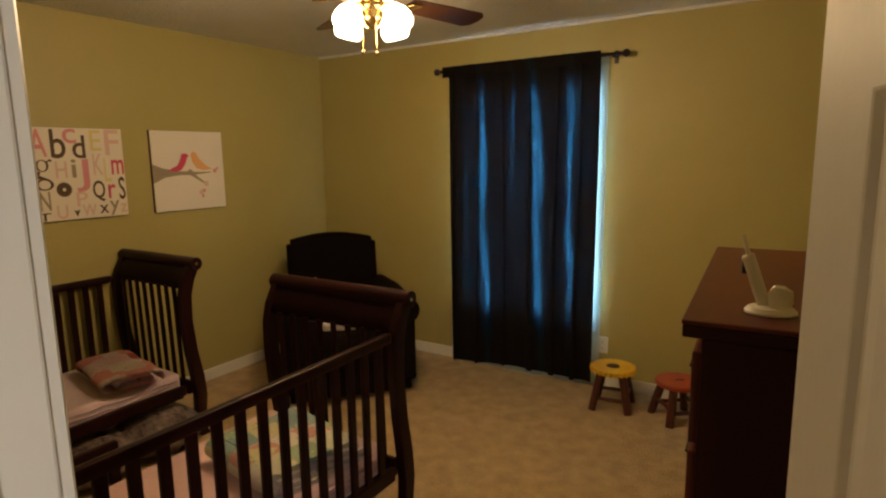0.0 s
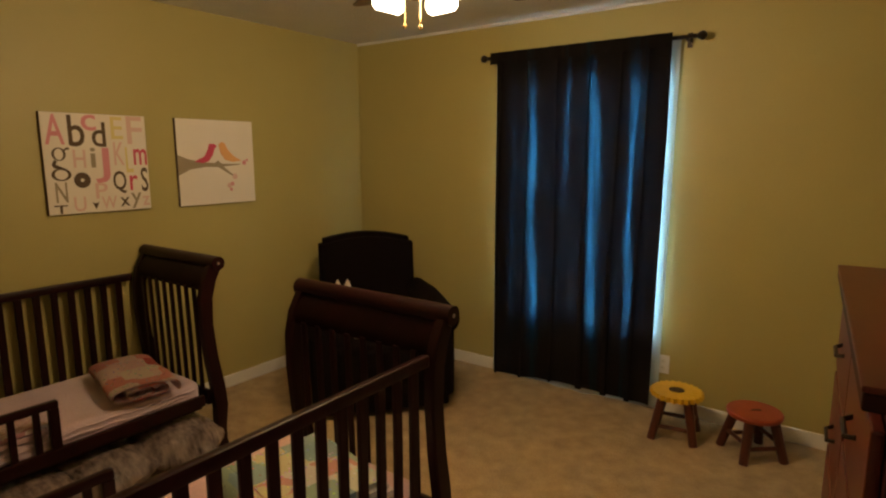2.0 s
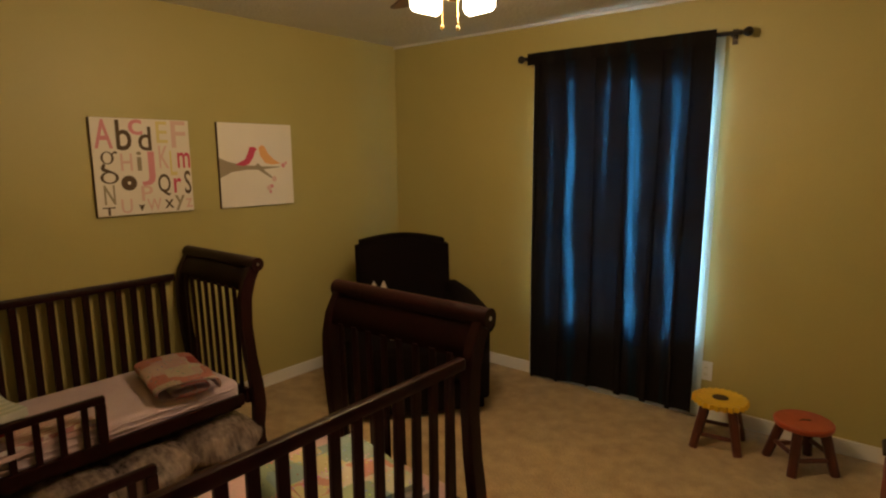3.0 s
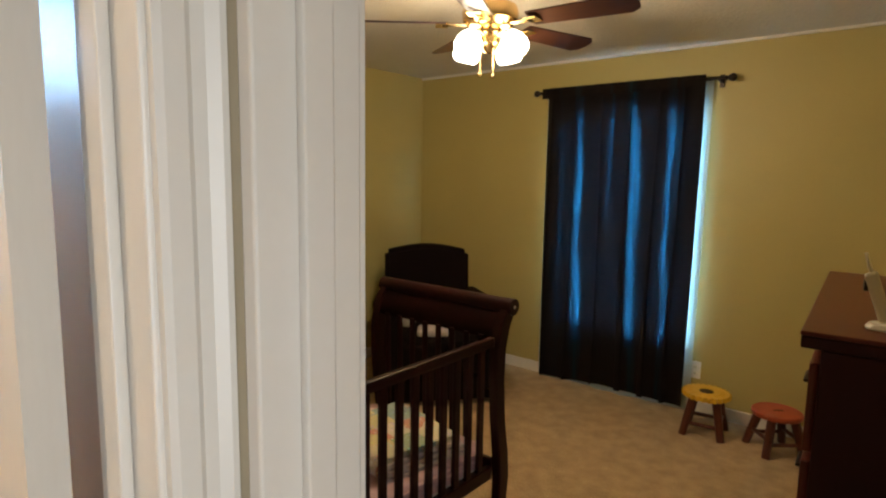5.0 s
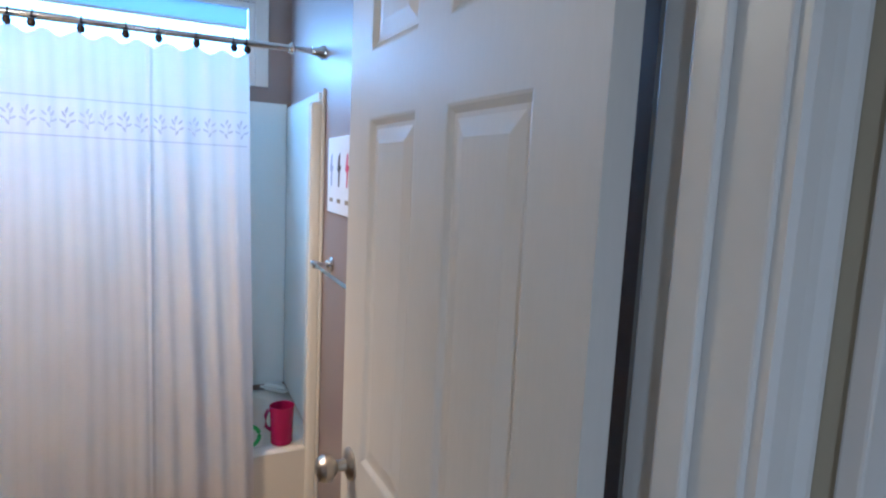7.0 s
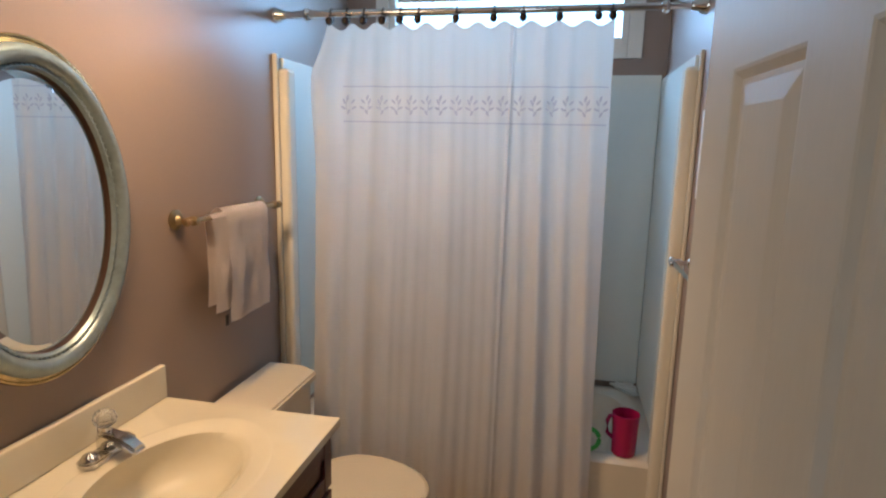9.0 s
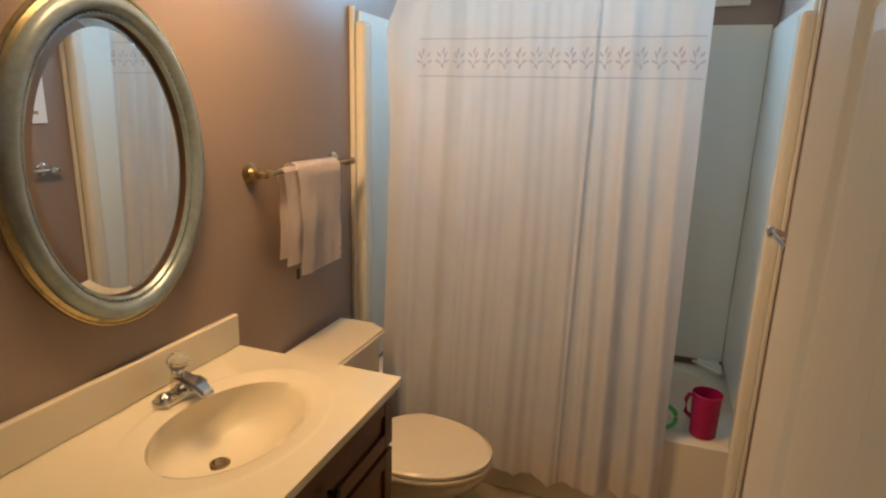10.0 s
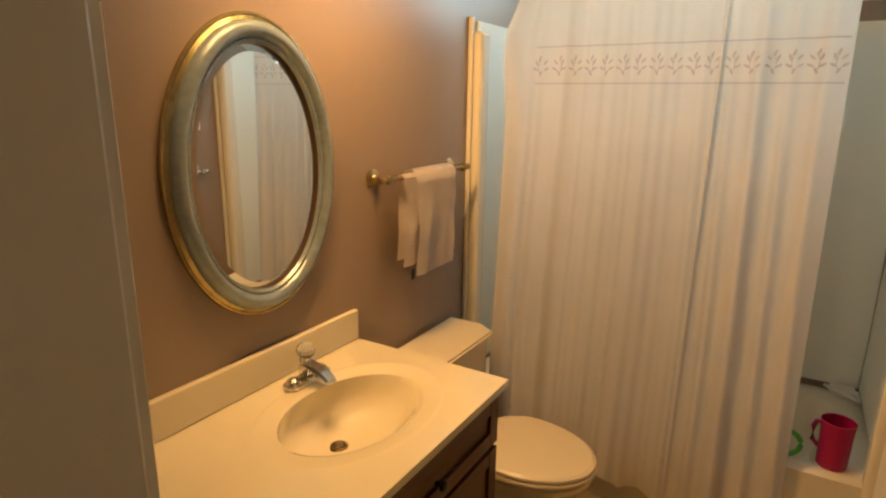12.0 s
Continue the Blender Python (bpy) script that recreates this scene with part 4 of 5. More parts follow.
# ================= pictures =================
def word(ch, size, y, z, m, parent, squash=1.0, extr=0.001, turn=0):
    """A painted letter lying on a picture that hangs on the west wall; y, z its lower corner."""
    c = bpy.data.curves.new("letter", "FONT"); c.body = ch; c.size = size; c.extrude = extr; c.resolution_u = 3; c.offset = 0.001
    tmp = bpy.data.objects.new("letter_curve", c); scene.collection.objects.link(tmp)
    dg = bpy.context.evaluated_depsgraph_get(); me = bpy.data.meshes.new_from_object(tmp.evaluated_get(dg))
    bpy.data.objects.remove(tmp); me.name = "letter"; me.materials.clear(); me.materials.append(m)
    me.transform(Matrix.Diagonal((squash, 1, 1, 1)))
    ob = new("letter", me); ob.parent = parent
    me.transform(pose(0, y, z) @ Matrix(((0, 0, 1, 0), (1, 0, 0, 0), (0, 1, 0, 0), (0, 0, 0, 1))) @ pose(0, 0, 0, 0, 0, turn))
    return ob
PX = -3.656
def paint(name, c): return mat(name, c, 0.7, bump=0.2, fine=200, dist=0.0006, vary=0.12)
P_PINK, P_ROSE, P_BROWN, P_YEL, P_TAN, P_OR, P_PALE = paint("rose_ink", (0.70, 0.27, 0.30)), paint("deep_rose_ink", (0.62, 0.07, 0.13)), paint("brown_ink", (0.10, 0.06, 0.03)), paint("yellow_ink", (0.72, 0.60, 0.25)), paint("tan_ink", (0.33, 0.26, 0.17)), paint("orange_ink", (0.78, 0.40, 0.16)), paint("pale_rose_ink", (0.72, 0.48, 0.42))
def canvas(name, label, y0, y1, z0, z1):
    t = thing(name, label, "picture", (PX, y0, z0))
    part("stretcher_edge", box(-0.0235, -0.004, 0, y1 - y0, 0, z1 - z0), CANVASE, t)
    part("canvas", box(-0.0035, 0.0, 0.001, y1 - y0 - 0.001, 0.001, z1 - z0 - 0.001, 0.001), CANVAS, t)
    return t
pa = canvas("alphabet_picture", "square cream canvas with printed pink and brown alphabet letters", 1.494, 2.027, 1.262, 1.788)
PW, PH = 0.533, 0.526
def fit_letter(ch, x0, x1, top, bottom, m):
    """A letter stretched to its printed box, as parts of the picture's width and of its height from the top."""
    ob = word(ch, 0.1, 0, 0, m, pa)
    me = ob.data
    ys = [v.co.y for v in me.vertices]; zs = [v.co.z for v in me.vertices]
    y0, y1, z0, z1 = min(ys), max(ys), min(zs), max(zs)
    for v in me.vertices:
        v.co.y = PW * (x0 + (x1 - x0) * (v.co.y - y0) / (y1 - y0))
        v.co.z = PH * (1 - (bottom + (top - bottom) * (v.co.z - z0) / (z1 - z0)))
LETTERS = (("A", .03, .20, .02, .31, P_PINK), ("b", .235, .385, .02, .33, P_BROWN), ("c", .36, .50, .01, .17, P_PINK), ("d", .45, .585, .08, .33, P_BROWN), ("E", .64, .76, .02, .25, P_YEL), ("F", .80, .96, .01, .30, P_PALE),
           ("H", .26, .375, .36, .54, P_PALE), ("i", .42, .47, .34, .54, P_TAN), ("J", .455, .60, .34, .70, P_PINK), ("K", .65, .755, .28, .52, P_PALE), ("L", .765, .84, .33, .60, P_YEL), ("m", .85, .99, .35, .52, P_ROSE),
           ("N", .075, .18, .68, .88, P_TAN), ("P", .44, .56, .70, .86, P_PALE), ("Q", .62, .755, .58, .82, P_BROWN), ("r", .79, .875, .63, .79, P_ROSE), ("S", .91, .985, .55, .81, P_BROWN),
           ("T", .05, .17, .905, .99, P_BROWN), ("U", .23, .34, .83, .98, P_PALE), ("W", .49, .64, .84, .97, P_PALE), ("x", .675, .775, .86, .955, P_BROWN), ("y", .79, .90, .82, .985, P_TAN), ("z", .91, .985, .86, .96, P_PALE))
for row in LETTERS: fit_letter(*row)
def stroke_ring(bm, cy, cz, ry, rz, w0, w1, a0=0, a1=360, n=28):
    """A printed bowl of a letter, its stroke w0 wide at the sides and w1 at top and foot; sizes as parts of the picture."""
    out, inn = [], []
    for k in range(n + 1):
        a = radians(a0 + (a1 - a0) * k / n); c, s_ = math.cos(a), math.sin(a)
        out.append(((cy + ry * c) * PW, PH * (1 - cz + rz * s_))); inn.append(((cy + (ry - w0) * c) * PW, PH * (1 - cz + (rz - w1) * s_)))
    for k in range(n): extrude_poly([out[k], out[k + 1], inn[k + 1], inn[k]], "x", 0.0, 0.0015, bm=bm)
gl = bmesh.new()
stroke_ring(gl, .135, .405, .062, .065, .022, .010); stroke_ring(gl, .142, .605, .088, .062, .030, .014)
extrude_poly([(PW * a, PH * (1 - b_)) for a, b_ in ((.09, .46), (.115, .475), (.10, .505), (.15, .53), (.20, .555), (.17, .565), (.08, .54), (.065, .505))], "x", 0.0, 0.0015, bm=gl)
extrude_poly([(PW * a, PH * (1 - b_)) for a, b_ in ((.175, .365), (.21, .335), (.235, .345), (.225, .365), (.205, .358), (.185, .378))], "x", 0.0, 0.0015, bm=gl)
part("letter", gl, P_BROWN, pa, smooth=False)
part("letter", extrude_poly([(PW * .40, PH * .105), (PW * .43, PH * .095), (PW * .465, PH * .105), (PW * .43, PH * .03)], "x", 0.0, 0.0015), P_BROWN, pa, smooth=False)
part("dot", lathe([(0, 0), (0.041, 0), (0.041, 0.0015), (0, 0.0015)], 28, m=pose(0, 0.325 * PW, 0.335 * PH, 0, 90, 0)), P_BROWN, pa)
part("dot_centre", lathe([(0, 0.0016), (0.009, 0.0016), (0.009, 0.003), (0, 0.003)], 16, m=pose(0, 0.325 * PW, 0.335 * PH, 0, 90, 0)), CANVAS, pa)
pb = canvas("bird_picture", "square cream canvas with two birds on a brown branch", 2.209, 2.752, 1.256, 1.788)
def flat(name, pts, m, parent, z=0.0012, w=0.543, h=0.523):
    part(name, extrude_poly([(w * a, h * b) for a, b in pts], "x", 0.0, z), m, parent, smooth=False)
flat("branch", [(0.0, 0.36), (0.15, 0.43), (0.35, 0.455), (0.50, 0.45), (0.68, 0.34), (0.70, 0.35), (0.57, 0.455), (0.80, 0.475), (0.80, 0.485), (0.55, 0.49), (0.50, 0.53), (0.46, 0.50), (0.30, 0.51), (0.12, 0.55), (0.0, 0.60)], P_TAN, pb)
flat("bird", [(0.20, 0.52), (0.30, 0.50), (0.38, 0.52), (0.44, 0.60), (0.47, 0.68), (0.50, 0.70), (0.46, 0.73), (0.40, 0.73), (0.375, 0.66), (0.33, 0.58)], P_ROSE, pb, 0.0018)
flat("bird", [(0.52, 0.72), (0.56, 0.755), (0.60, 0.74), (0.64, 0.66), (0.72, 0.58), (0.82, 0.525), (0.70, 0.51), (0.60, 0.535), (0.54, 0.62)], P_OR, pb, 0.0018)
for a, b_, r in ((0.86, 0.50, 0.028), (0.72, 0.33, 0.035), (0.64, 0.22, 0.032), (0.68, 0.24, 0.024), (0.90, 0.53, 0.016), (0.66, 0.17, 0.02)):
    part("blossom", lathe([(0, 0), (r * 0.543, 0), (r * 0.543, 0.0014), (0, 0.0014)], 12, m=pose(0, a * 0.543, b_ * 0.523, 0, 90, 0)), P_PALE if r > 0.03 else P_PINK, pb)
# ================= bathroom =================
def surround():
    t = tagged(new("tub_surround"), "glossy pale acrylic tub surround with cream flanges", "tub surround", kind="structure")
    Z0, Z1 = 0.40, 1.835
    part("back_panel", box(TX0 + 0.001, TX0 + 0.02, TY0 + 0.021, TY1 - 0.021, Z0, 1.89, 0.004), SURROUND, t)
    for y0, y1 in ((TY0 + 0.001, TY0 + 0.02), (TY1 - 0.02, TY1 - 0.001)):
        part("end_panel", box(TX0 + 0.001, TUBX - 0.02, y0, y1, Z0, 1.875, 0.004), SURROUND, t)
    for y0, y1 in ((TY0 + 0.001, TY0 + 0.052), (TY1 - 0.052, TY1 - 0.001)):
        part("front_flange", box(TUBX - 0.06, TUBX + 0.012, y0, y1, 0.0, Z1, 0.016, 3), TUBSKIN, t)
    for y0, y1 in ((TY0 + 0.001, TY0 + 0.02), (TY1 - 0.014, TY1 - 0.001)):
        part("edge_trim", box(TUBX + 0.014, TUBX + 0.034, y0, y1, 0.0, 1.885, 0.004), TUBSKIN, t)
    for y0, y1 in ((TY0 + 0.02, TY0 + 0.16), (TY1 - 0.16, TY1 - 0.02)):
        part("corner_shelf", extrude_poly([(TX0 + 0.02, y0), (TX0 + 0.16, y0 if y0 < -1 else y1), (TX0 + 0.02, y1)] if y0 < -1 else [(TX0 + 0.02, y0), (TX0 + 0.16, y1), (TX0 + 0.02, y1)], "z", 0.372, 0.412, 0.016), SURROUND, t)
    return t
surround()
tub = thing("bathtub", "cream built-in bathtub with a wide rim behind the curtain", "bathtub")
def ring(a, b, r, z, n=10):
    pts = []
    for cx, cy, s in ((1, 1, 0), (-1, 1, 90), (-1, -1, 180), (1, -1, 270)):
        for k in range(n + 1):
            an = math.radians(s + 90 * k / n); pts.append((cx * (a - r) + r * math.cos(an), cy * (b - r) + r * math.sin(an), z))
    return pts
bm = bmesh.new(); W2, L2 = (TUBX - TX0 - 0.005) / 2, (TY1 - TY0) / 2 - 0.004
rs = [[bm.verts.new(p) for p in ring(*q)] for q in ((W2, L2, 0.005, 0.0), (W2, L2, 0.01, 0.34), (W2, L2, 0.012, 0.362), (W2 - 0.012, L2 - 0.004, 0.012, 0.37), (W2 - 0.075, L2 - 0.085, 0.12, 0.37), (W2 - 0.09, L2 - 0.10, 0.12, 0.36), (W2 - 0.12, L2 - 0.16, 0.13, 0.15), (W2 - 0.18, L2 - 0.26, 0.12, 0.07))]
for A, B in zip(rs, rs[1:]):
    for k in range(len(A)): bm.faces.new((A[k], A[(k + 1) % len(A)], B[(k + 1) % len(B)], B[k]))
bm.faces.new(rs[-1]); bmesh.ops.recalc_face_normals(bm, faces=bm.faces[:])
part("shell", move(bm, pose((TUBX + TX0) / 2, (TY0 + TY1) / 2, 0)), TUBSKIN, tub)
part("drain", lathe([(0, 0), (0.03, 0), (0.028, 0.003), (0, 0.004)], 20, m=pose((TUBX + TX0) / 2, TY0 + 0.40, 0.07)), CHROME, tub)
part("overflow", lathe([(0, 0), (0.035, 0), (0.033, 0.006), (0, 0.008)], 20, m=pose((TUBX + TX0) / 2, TY0 + 0.145, 0.26, -80, 0, 0)), CHROME, tub)

jug = thing("jug", "magenta plastic rinse jug on the tub corner", "jug", (-2.725, -0.008, 0.371), -95)
part("body", lathe([(0, 0), (0.043, 0), (0.047, 0.006), (0.049, 0.10), (0.053, 0.168), (0.050, 0.170), (0.046, 0.10), (0.043, 0.01), (0, 0.008)], 28), MAGENTA, jug)
part("handle", tube([(0.047, 0, 0.150), (0.060, 0, 0.149), (0.068, 0, 0.128), (0.066, 0, 0.078), (0.046, 0, 0.060)], 0.008, 10), MAGENTA, jug)
toy = thing("bath_toy", "green plastic bath toy ring on the tub rim", "toy", (-2.70, -0.150, 0.372), 0)
part("ring", tube([(0, 0.045 * math.cos(a), 0.055 + 0.045 * math.sin(a)) for a in [2 * math.pi * k / 20 for k in range(20)]], 0.009, 8, closed=True), GREENP, toy)

srod = thing("shower_rod", "chrome tension shower rod across the tub alcove", "shower rod")
SRX, SRZ = -2.645, 2.028
part("rod", tube([(SRX, TY0 + 0.03, SRZ), (SRX, TY1 - 0.03, SRZ)], 0.0125, 14), CHROME, srod)
part("sleeve", tube([(SRX, -1.40, SRZ), (SRX, -0.72, SRZ)], 0.0145, 14), CHROME, srod)
for y, s in ((TY0 + 0.001, -90), (TY1 - 0.001, 90)):
    part("end_cup", lathe([(0, 0), (0.030, 0), (0.028, 0.012), (0.018, 0.028), (0.0145, 0.05), (0, 0.05)], 20, m=pose(SRX, y, SRZ, s, 0, 0)), CHROME, srod)
for y in (TY0 + 0.13, TY1 - 0.13):
    part("collar", lathe([(0.014, -0.012), (0.021, -0.008), (0.024, 0), (0.021, 0.008), (0.014, 0.012)], 16, m=pose(SRX, y, SRZ, 90, 0, 0)), CHROME, srod)

sc = thing("shower_curtain", "white shower curtain with a grey embroidered leaf band", "shower curtain")
SY0, SY1 = -1.190, -0.160
def sc_x(u, v):
    amp = 0.010 + 0.018 * (1 - v) ** 0.8
    w = u + 0.010 * math.sin(4 * v + 5 * u)
    pleats = 0.75 * folds(w, 2.2, 6.3) + 0.36 * math.sin(2 * math.pi * 11.3 * w + 1.1 + 1.6 * math.sin(9 * u)) * (0.6 + 0.4 * math.sin(7 * u + 2)) + 0.08 * math.sin(2 * math.pi * 23.7 * w + 3 * u + 2 * v)
    seam = 0.020 * math.exp(-((u - 0.655 - 0.015 * v) / 0.007) ** 2) * (0.25 + 0.75 * v)
    return SRX + 0.012 + amp * pleats + seam + 0.05 * (1 - v) + (0.02 * math.sin(3.0 * u) * (1 - v))
def sc_fn(u, v):
    w = 0.06 * (1 - v) * (u - 0.55)
    swell = max(0, 0.16 - u) / 0.16
    y = SY0 + u * (SY1 - SY0) + w * 0.8 - swell ** 1.3 * (0.065 * min(1, (1 - v) / 0.09) * (0.62 + 0.38 * math.exp(-((v - 0.88) / 0.10) ** 2)))
    z = 0.125 + v * (1.990 - 0.125)
    if v > 0.985: z -= 0.022 * (0.5 - 0.5 * math.cos(2 * math.pi * 11 * u))
    if v < 0.02: z += 0.022 * abs(math.sin(25 * u)) + 0.012 * math.sin(7 * u)
    return (sc_x(u, v), y, z)
part("panel", sheet(sc_fn, 420, 60, 0.0015), SHOWERC, sc)
def on_sc(u, z, off): 
    p = sc_fn(u, (z - 0.125) / 1.865); return (p[0] + off, p[1], z)
for z in (1.765, 1.637):
    part("hem_line", sheet(lambda u, v, z=z: on_sc(0.085 + 0.905 * u, z + 0.004 * v - 0.002, 0.0025), 180, 1, 0.001), SHOWERG, sc)
def stitched_leaf(u0, z0, size, tilt, q, dz0):
    """A small stitched leaf that follows the cloth."""
    bm = bmesh.new(); base = on_sc(u0 + q * size / 1.04, z0 + dz0 * size, 0.003); pts = []
    for j in range(8):
        a = 2 * math.pi * j / 8; dy, dz = 0.36 * size * math.cos(a), 0.13 * size * math.sin(a)
        pts.append(bm.verts.new((base[0] + 0.001, base[1] + dy * math.cos(tilt) - dz * math.sin(tilt), base[2] + dy * math.sin(tilt) + dz * math.cos(tilt))))
    bm.faces.new(pts)
    return bm
for k in range(17):
    u0, w = 0.10 + 0.87 * k / 16, (1 if k % 2 else -1)
    stem = part("embroidered_stem", tube([on_sc(u0 + 0.0012 * w * j * (5 - j), 1.668 + 0.011 * j, 0.003) for j in range(6)], 0.0009, 4), SHOWERG, sc)
    for tilt, q, dz0 in ((1.0 + 0.2 * w, 0.40, 0.35), (2.15 + 0.2 * w, -0.40, 0.35), (0.5, 0.5, -0.4), (2.65, -0.5, -0.4), (1.57 + 0.5 * w, 0.0, -0.9), (1.2, 0.1 * w, 0.8)):
        part("embroidered_leaf", stitched_leaf(u0, 1.700, 0.031, tilt, q, dz0), SHOWERG, stem)
part("lace_hem", sheet(lambda u, v: on_sc(u, 0.52 + 0.006 * math.sin(150 * u) + 0.012 * v, 0.0022), 200, 1, 0.001), SHOWERC, sc)
for u in (0.008, 0.07, 0.135, 0.205, 0.27, 0.335, 0.47, 0.60, 0.70, 0.82, 0.945, 0.99):
    y = SY0 + (SY1 - SY0) * u
    r = part("ring", tube([(SRX + 0.022 * math.cos(a), y, SRZ - 0.008 + 0.026 * math.sin(a)) for a in [2 * math.pi * j / 14 for j in range(14)]], 0.002, 6, closed=True), BLACKM, sc)
    part("ring_bead", lathe([(0, -0.017), (0.011, -0.011), (0.0145, 0), (0.011, 0.011), (0, 0.016)], 12, m=pose(SRX + 0.026, y, SRZ - 0.03)), BLACKM, r)

# window blind over the high window
bl = thing("window_blind", "pale roller blind lowered over the high window", "blind")
part("blind_cloth", box(TX0 - 0.03, TX0 - 0.027, BWY0 + 0.035, BWY1 - 0.035, 2.255, BWZ1 - 0.03), cloth("blind_cloth", (0.55, 0.62, 0.70), (0.5, 0.58, 0.66), 0.5, fine=200), bl)
part("bottom_bar", box(TX0 - 0.035, TX0 - 0.022, BWY0 + 0.035, BWY1 - 0.035, 2.24, 2.255, 0.003), WHITE, bl)
solid("backdrop", box(TX0 - 1.4, TX0 - 1.38, -2.4, 1.2, 1.6, 4.2), BRIGHT, "bright overcast daylight beyond the bathroom window", kind="structure")

# ================= vanity =================
VX0, VX1, VY1, VZ = -1.884, -0.729, -0.858, 0.82
va = thing("vanity_cabinet", "dark cherry vanity cabinet with shaker drawers", "vanity")
bd = box(VX0 + 0.02, VX0 + 0.038, TY0 + 0.004, VY1 - 0.035, 0.09, VZ - 0.023)
box(VX1 - 0.022, VX1 - 0.004, TY0 + 0.004, VY1 - 0.035, 0.09, VZ - 0.023, bm=bd); box(VX0 + 0.038, VX1 - 0.022, VY1 - 0.053, VY1 - 0.035, 0.09, VZ - 0.023, bm=bd); box(VX0 + 0.038, VX1 - 0.022, TY0 + 0.004, VY1 - 0.053, 0.09, 0.11, bm=bd)
part("body", bd, VANITY, va, smooth=False)
part("toe_kick", box(VX0 + 0.03, VX1 - 0.004, TY0 + 0.01, VY1 - 0.09, 0.0, 0.089), DARKW, va)
def front(x0, x1, z0, z1, name, knob):
    d = part(name, box(x0, x1, VY1 - 0.035, VY1 - 0.022, z0, z1, 0.002), VANITY, va)
    for a, b, c, e in ((x0, x0 + 0.045, z0, z1), (x1 - 0.045, x1, z0, z1), (x0 + 0.046, x1 - 0.046, z0, z0 + 0.045), (x0 + 0.046, x1 - 0.046, z1 - 0.045, z1)):
        if z1 - z0 > 0.12: part("rail", box(a, b, VY1 - 0.022, VY1 - 0.014, c, e, 0.002), VANITY, d)
    kx, kz = knob
    part("knob", lathe([(0, 0), (0.006, 0), (0.006, 0.012), (0.014, 0.018), (0.014, 0.026), (0, 0.030)], 16, m=pose(kx, VY1 - 0.014 if z1 - z0 > 0.12 else VY1 - 0.022, kz, -90, 0, 0)), BLACKM, d)
front(VX0 + 0.03, VX0 + 0.70, 0.640, 0.785, "drawer", (VX0 + 0.36, 0.705))
front(VX0 + 0.71, VX1 - 0.01, 0.640, 0.785, "drawer", (VX0 + 0.95, 0.705))
for x0, x1, kx in ((VX0 + 0.03, VX0 + 0.36, VX0 + 0.33), (VX0 + 0.37, VX0 + 0.70, VX0 + 0.40), (VX0 + 0.71, VX0 + 0.95, VX0 + 0.92), (VX0 + 0.96, VX1 - 0.01, VX0 + 0.99)):
    front(x0, x1, 0.11, 0.625, "door", (kx, 0.56))

# counter with a moulded oval bowl
SX, SY, RA, RB = -1.532, TY0 + 0.288, 0.213, 0.150
ct = thing("vanity_countertop", "cream cultured marble countertop with a moulded oval sink", "countertop")
def top_fn():
    bm = bmesh.new(); N = 64
    def rect(a):
        c, s = math.cos(a), math.sin(a); k = []
        if c > 1e-9: k.append((VX1 - SX) / c)
        if c < -1e-9: k.append((VX0 - SX) / c)
        if s > 1e-9: k.append((VY1 - SY) / s)
        if s < -1e-9: k.append((TY0 + 0.002 - SY) / s)
        q = min(k); return SX + q * c, SY + q * s
    corner = [math.atan2(y - SY, x - SX) for x in (VX0, VX1) for y in (TY0 + 0.002, VY1)]
    ang = sorted([2 * math.pi * k / N - math.pi for k in range(N)] + corner)
    rings = [[bm.verts.new((*rect(a), VZ - 0.022)) for a in ang], [bm.verts.new((*rect(a), VZ)) for a in ang]]
    for f, z in ((1.34, 0.0), (1.30, 0.0014), (1.26, 0.0), (1.06, -0.0015), (1.0, -0.006), (0.96, -0.02), (0.90, -0.055), (0.78, -0.09), (0.58, -0.115), (0.35, -0.127), (0.11, -0.131)):
        rr = []
        for a in ang:
            x, y = SX + RA * f * math.cos(a), SY + RB * f * math.sin(a) + (-0.055 * min(1, -z / 0.12) if f < 1 else 0)
            if f > 1.2: y = max(y, TY0 + 0.03)
            rr.append(bm.verts.new((x, y, VZ + z)))
        rings.append(rr)
    for A, B in zip(rings, rings[1:]):
        for k in range(len(ang)): bm.faces.new((A[k], A[(k + 1) % len(ang)], B[(k + 1) % len(ang)], B[k]))
    bmesh.ops.recalc_face_normals(bm, faces=bm.faces[:])
    return bm
part("top", top_fn(), MARBLE, ct)
part("backsplash", box(VX0, VX1, TY0 + 0.002, TY0 + 0.022, VZ + 0.001, VZ + 0.10, 0.004), MARBLE, ct)
dn = part("drain", lathe([(0, -0.002), (0.024, -0.002), (0.024, 0.002), (0.017, 0.0035), (0.016, 0.001), (0, 0.001)], 24, m=pose(SX - 0.004, SY - 0.055, VZ - 0.130)), OLDBRASS, ct, "worn metal sink drain")
part("stopper", lathe([(0, 0), (0.013, 0), (0.012, 0.005), (0, 0.006)], 16, m=pose(SX - 0.004, SY - 0.055, VZ - 0.128)), NICKEL, dn)

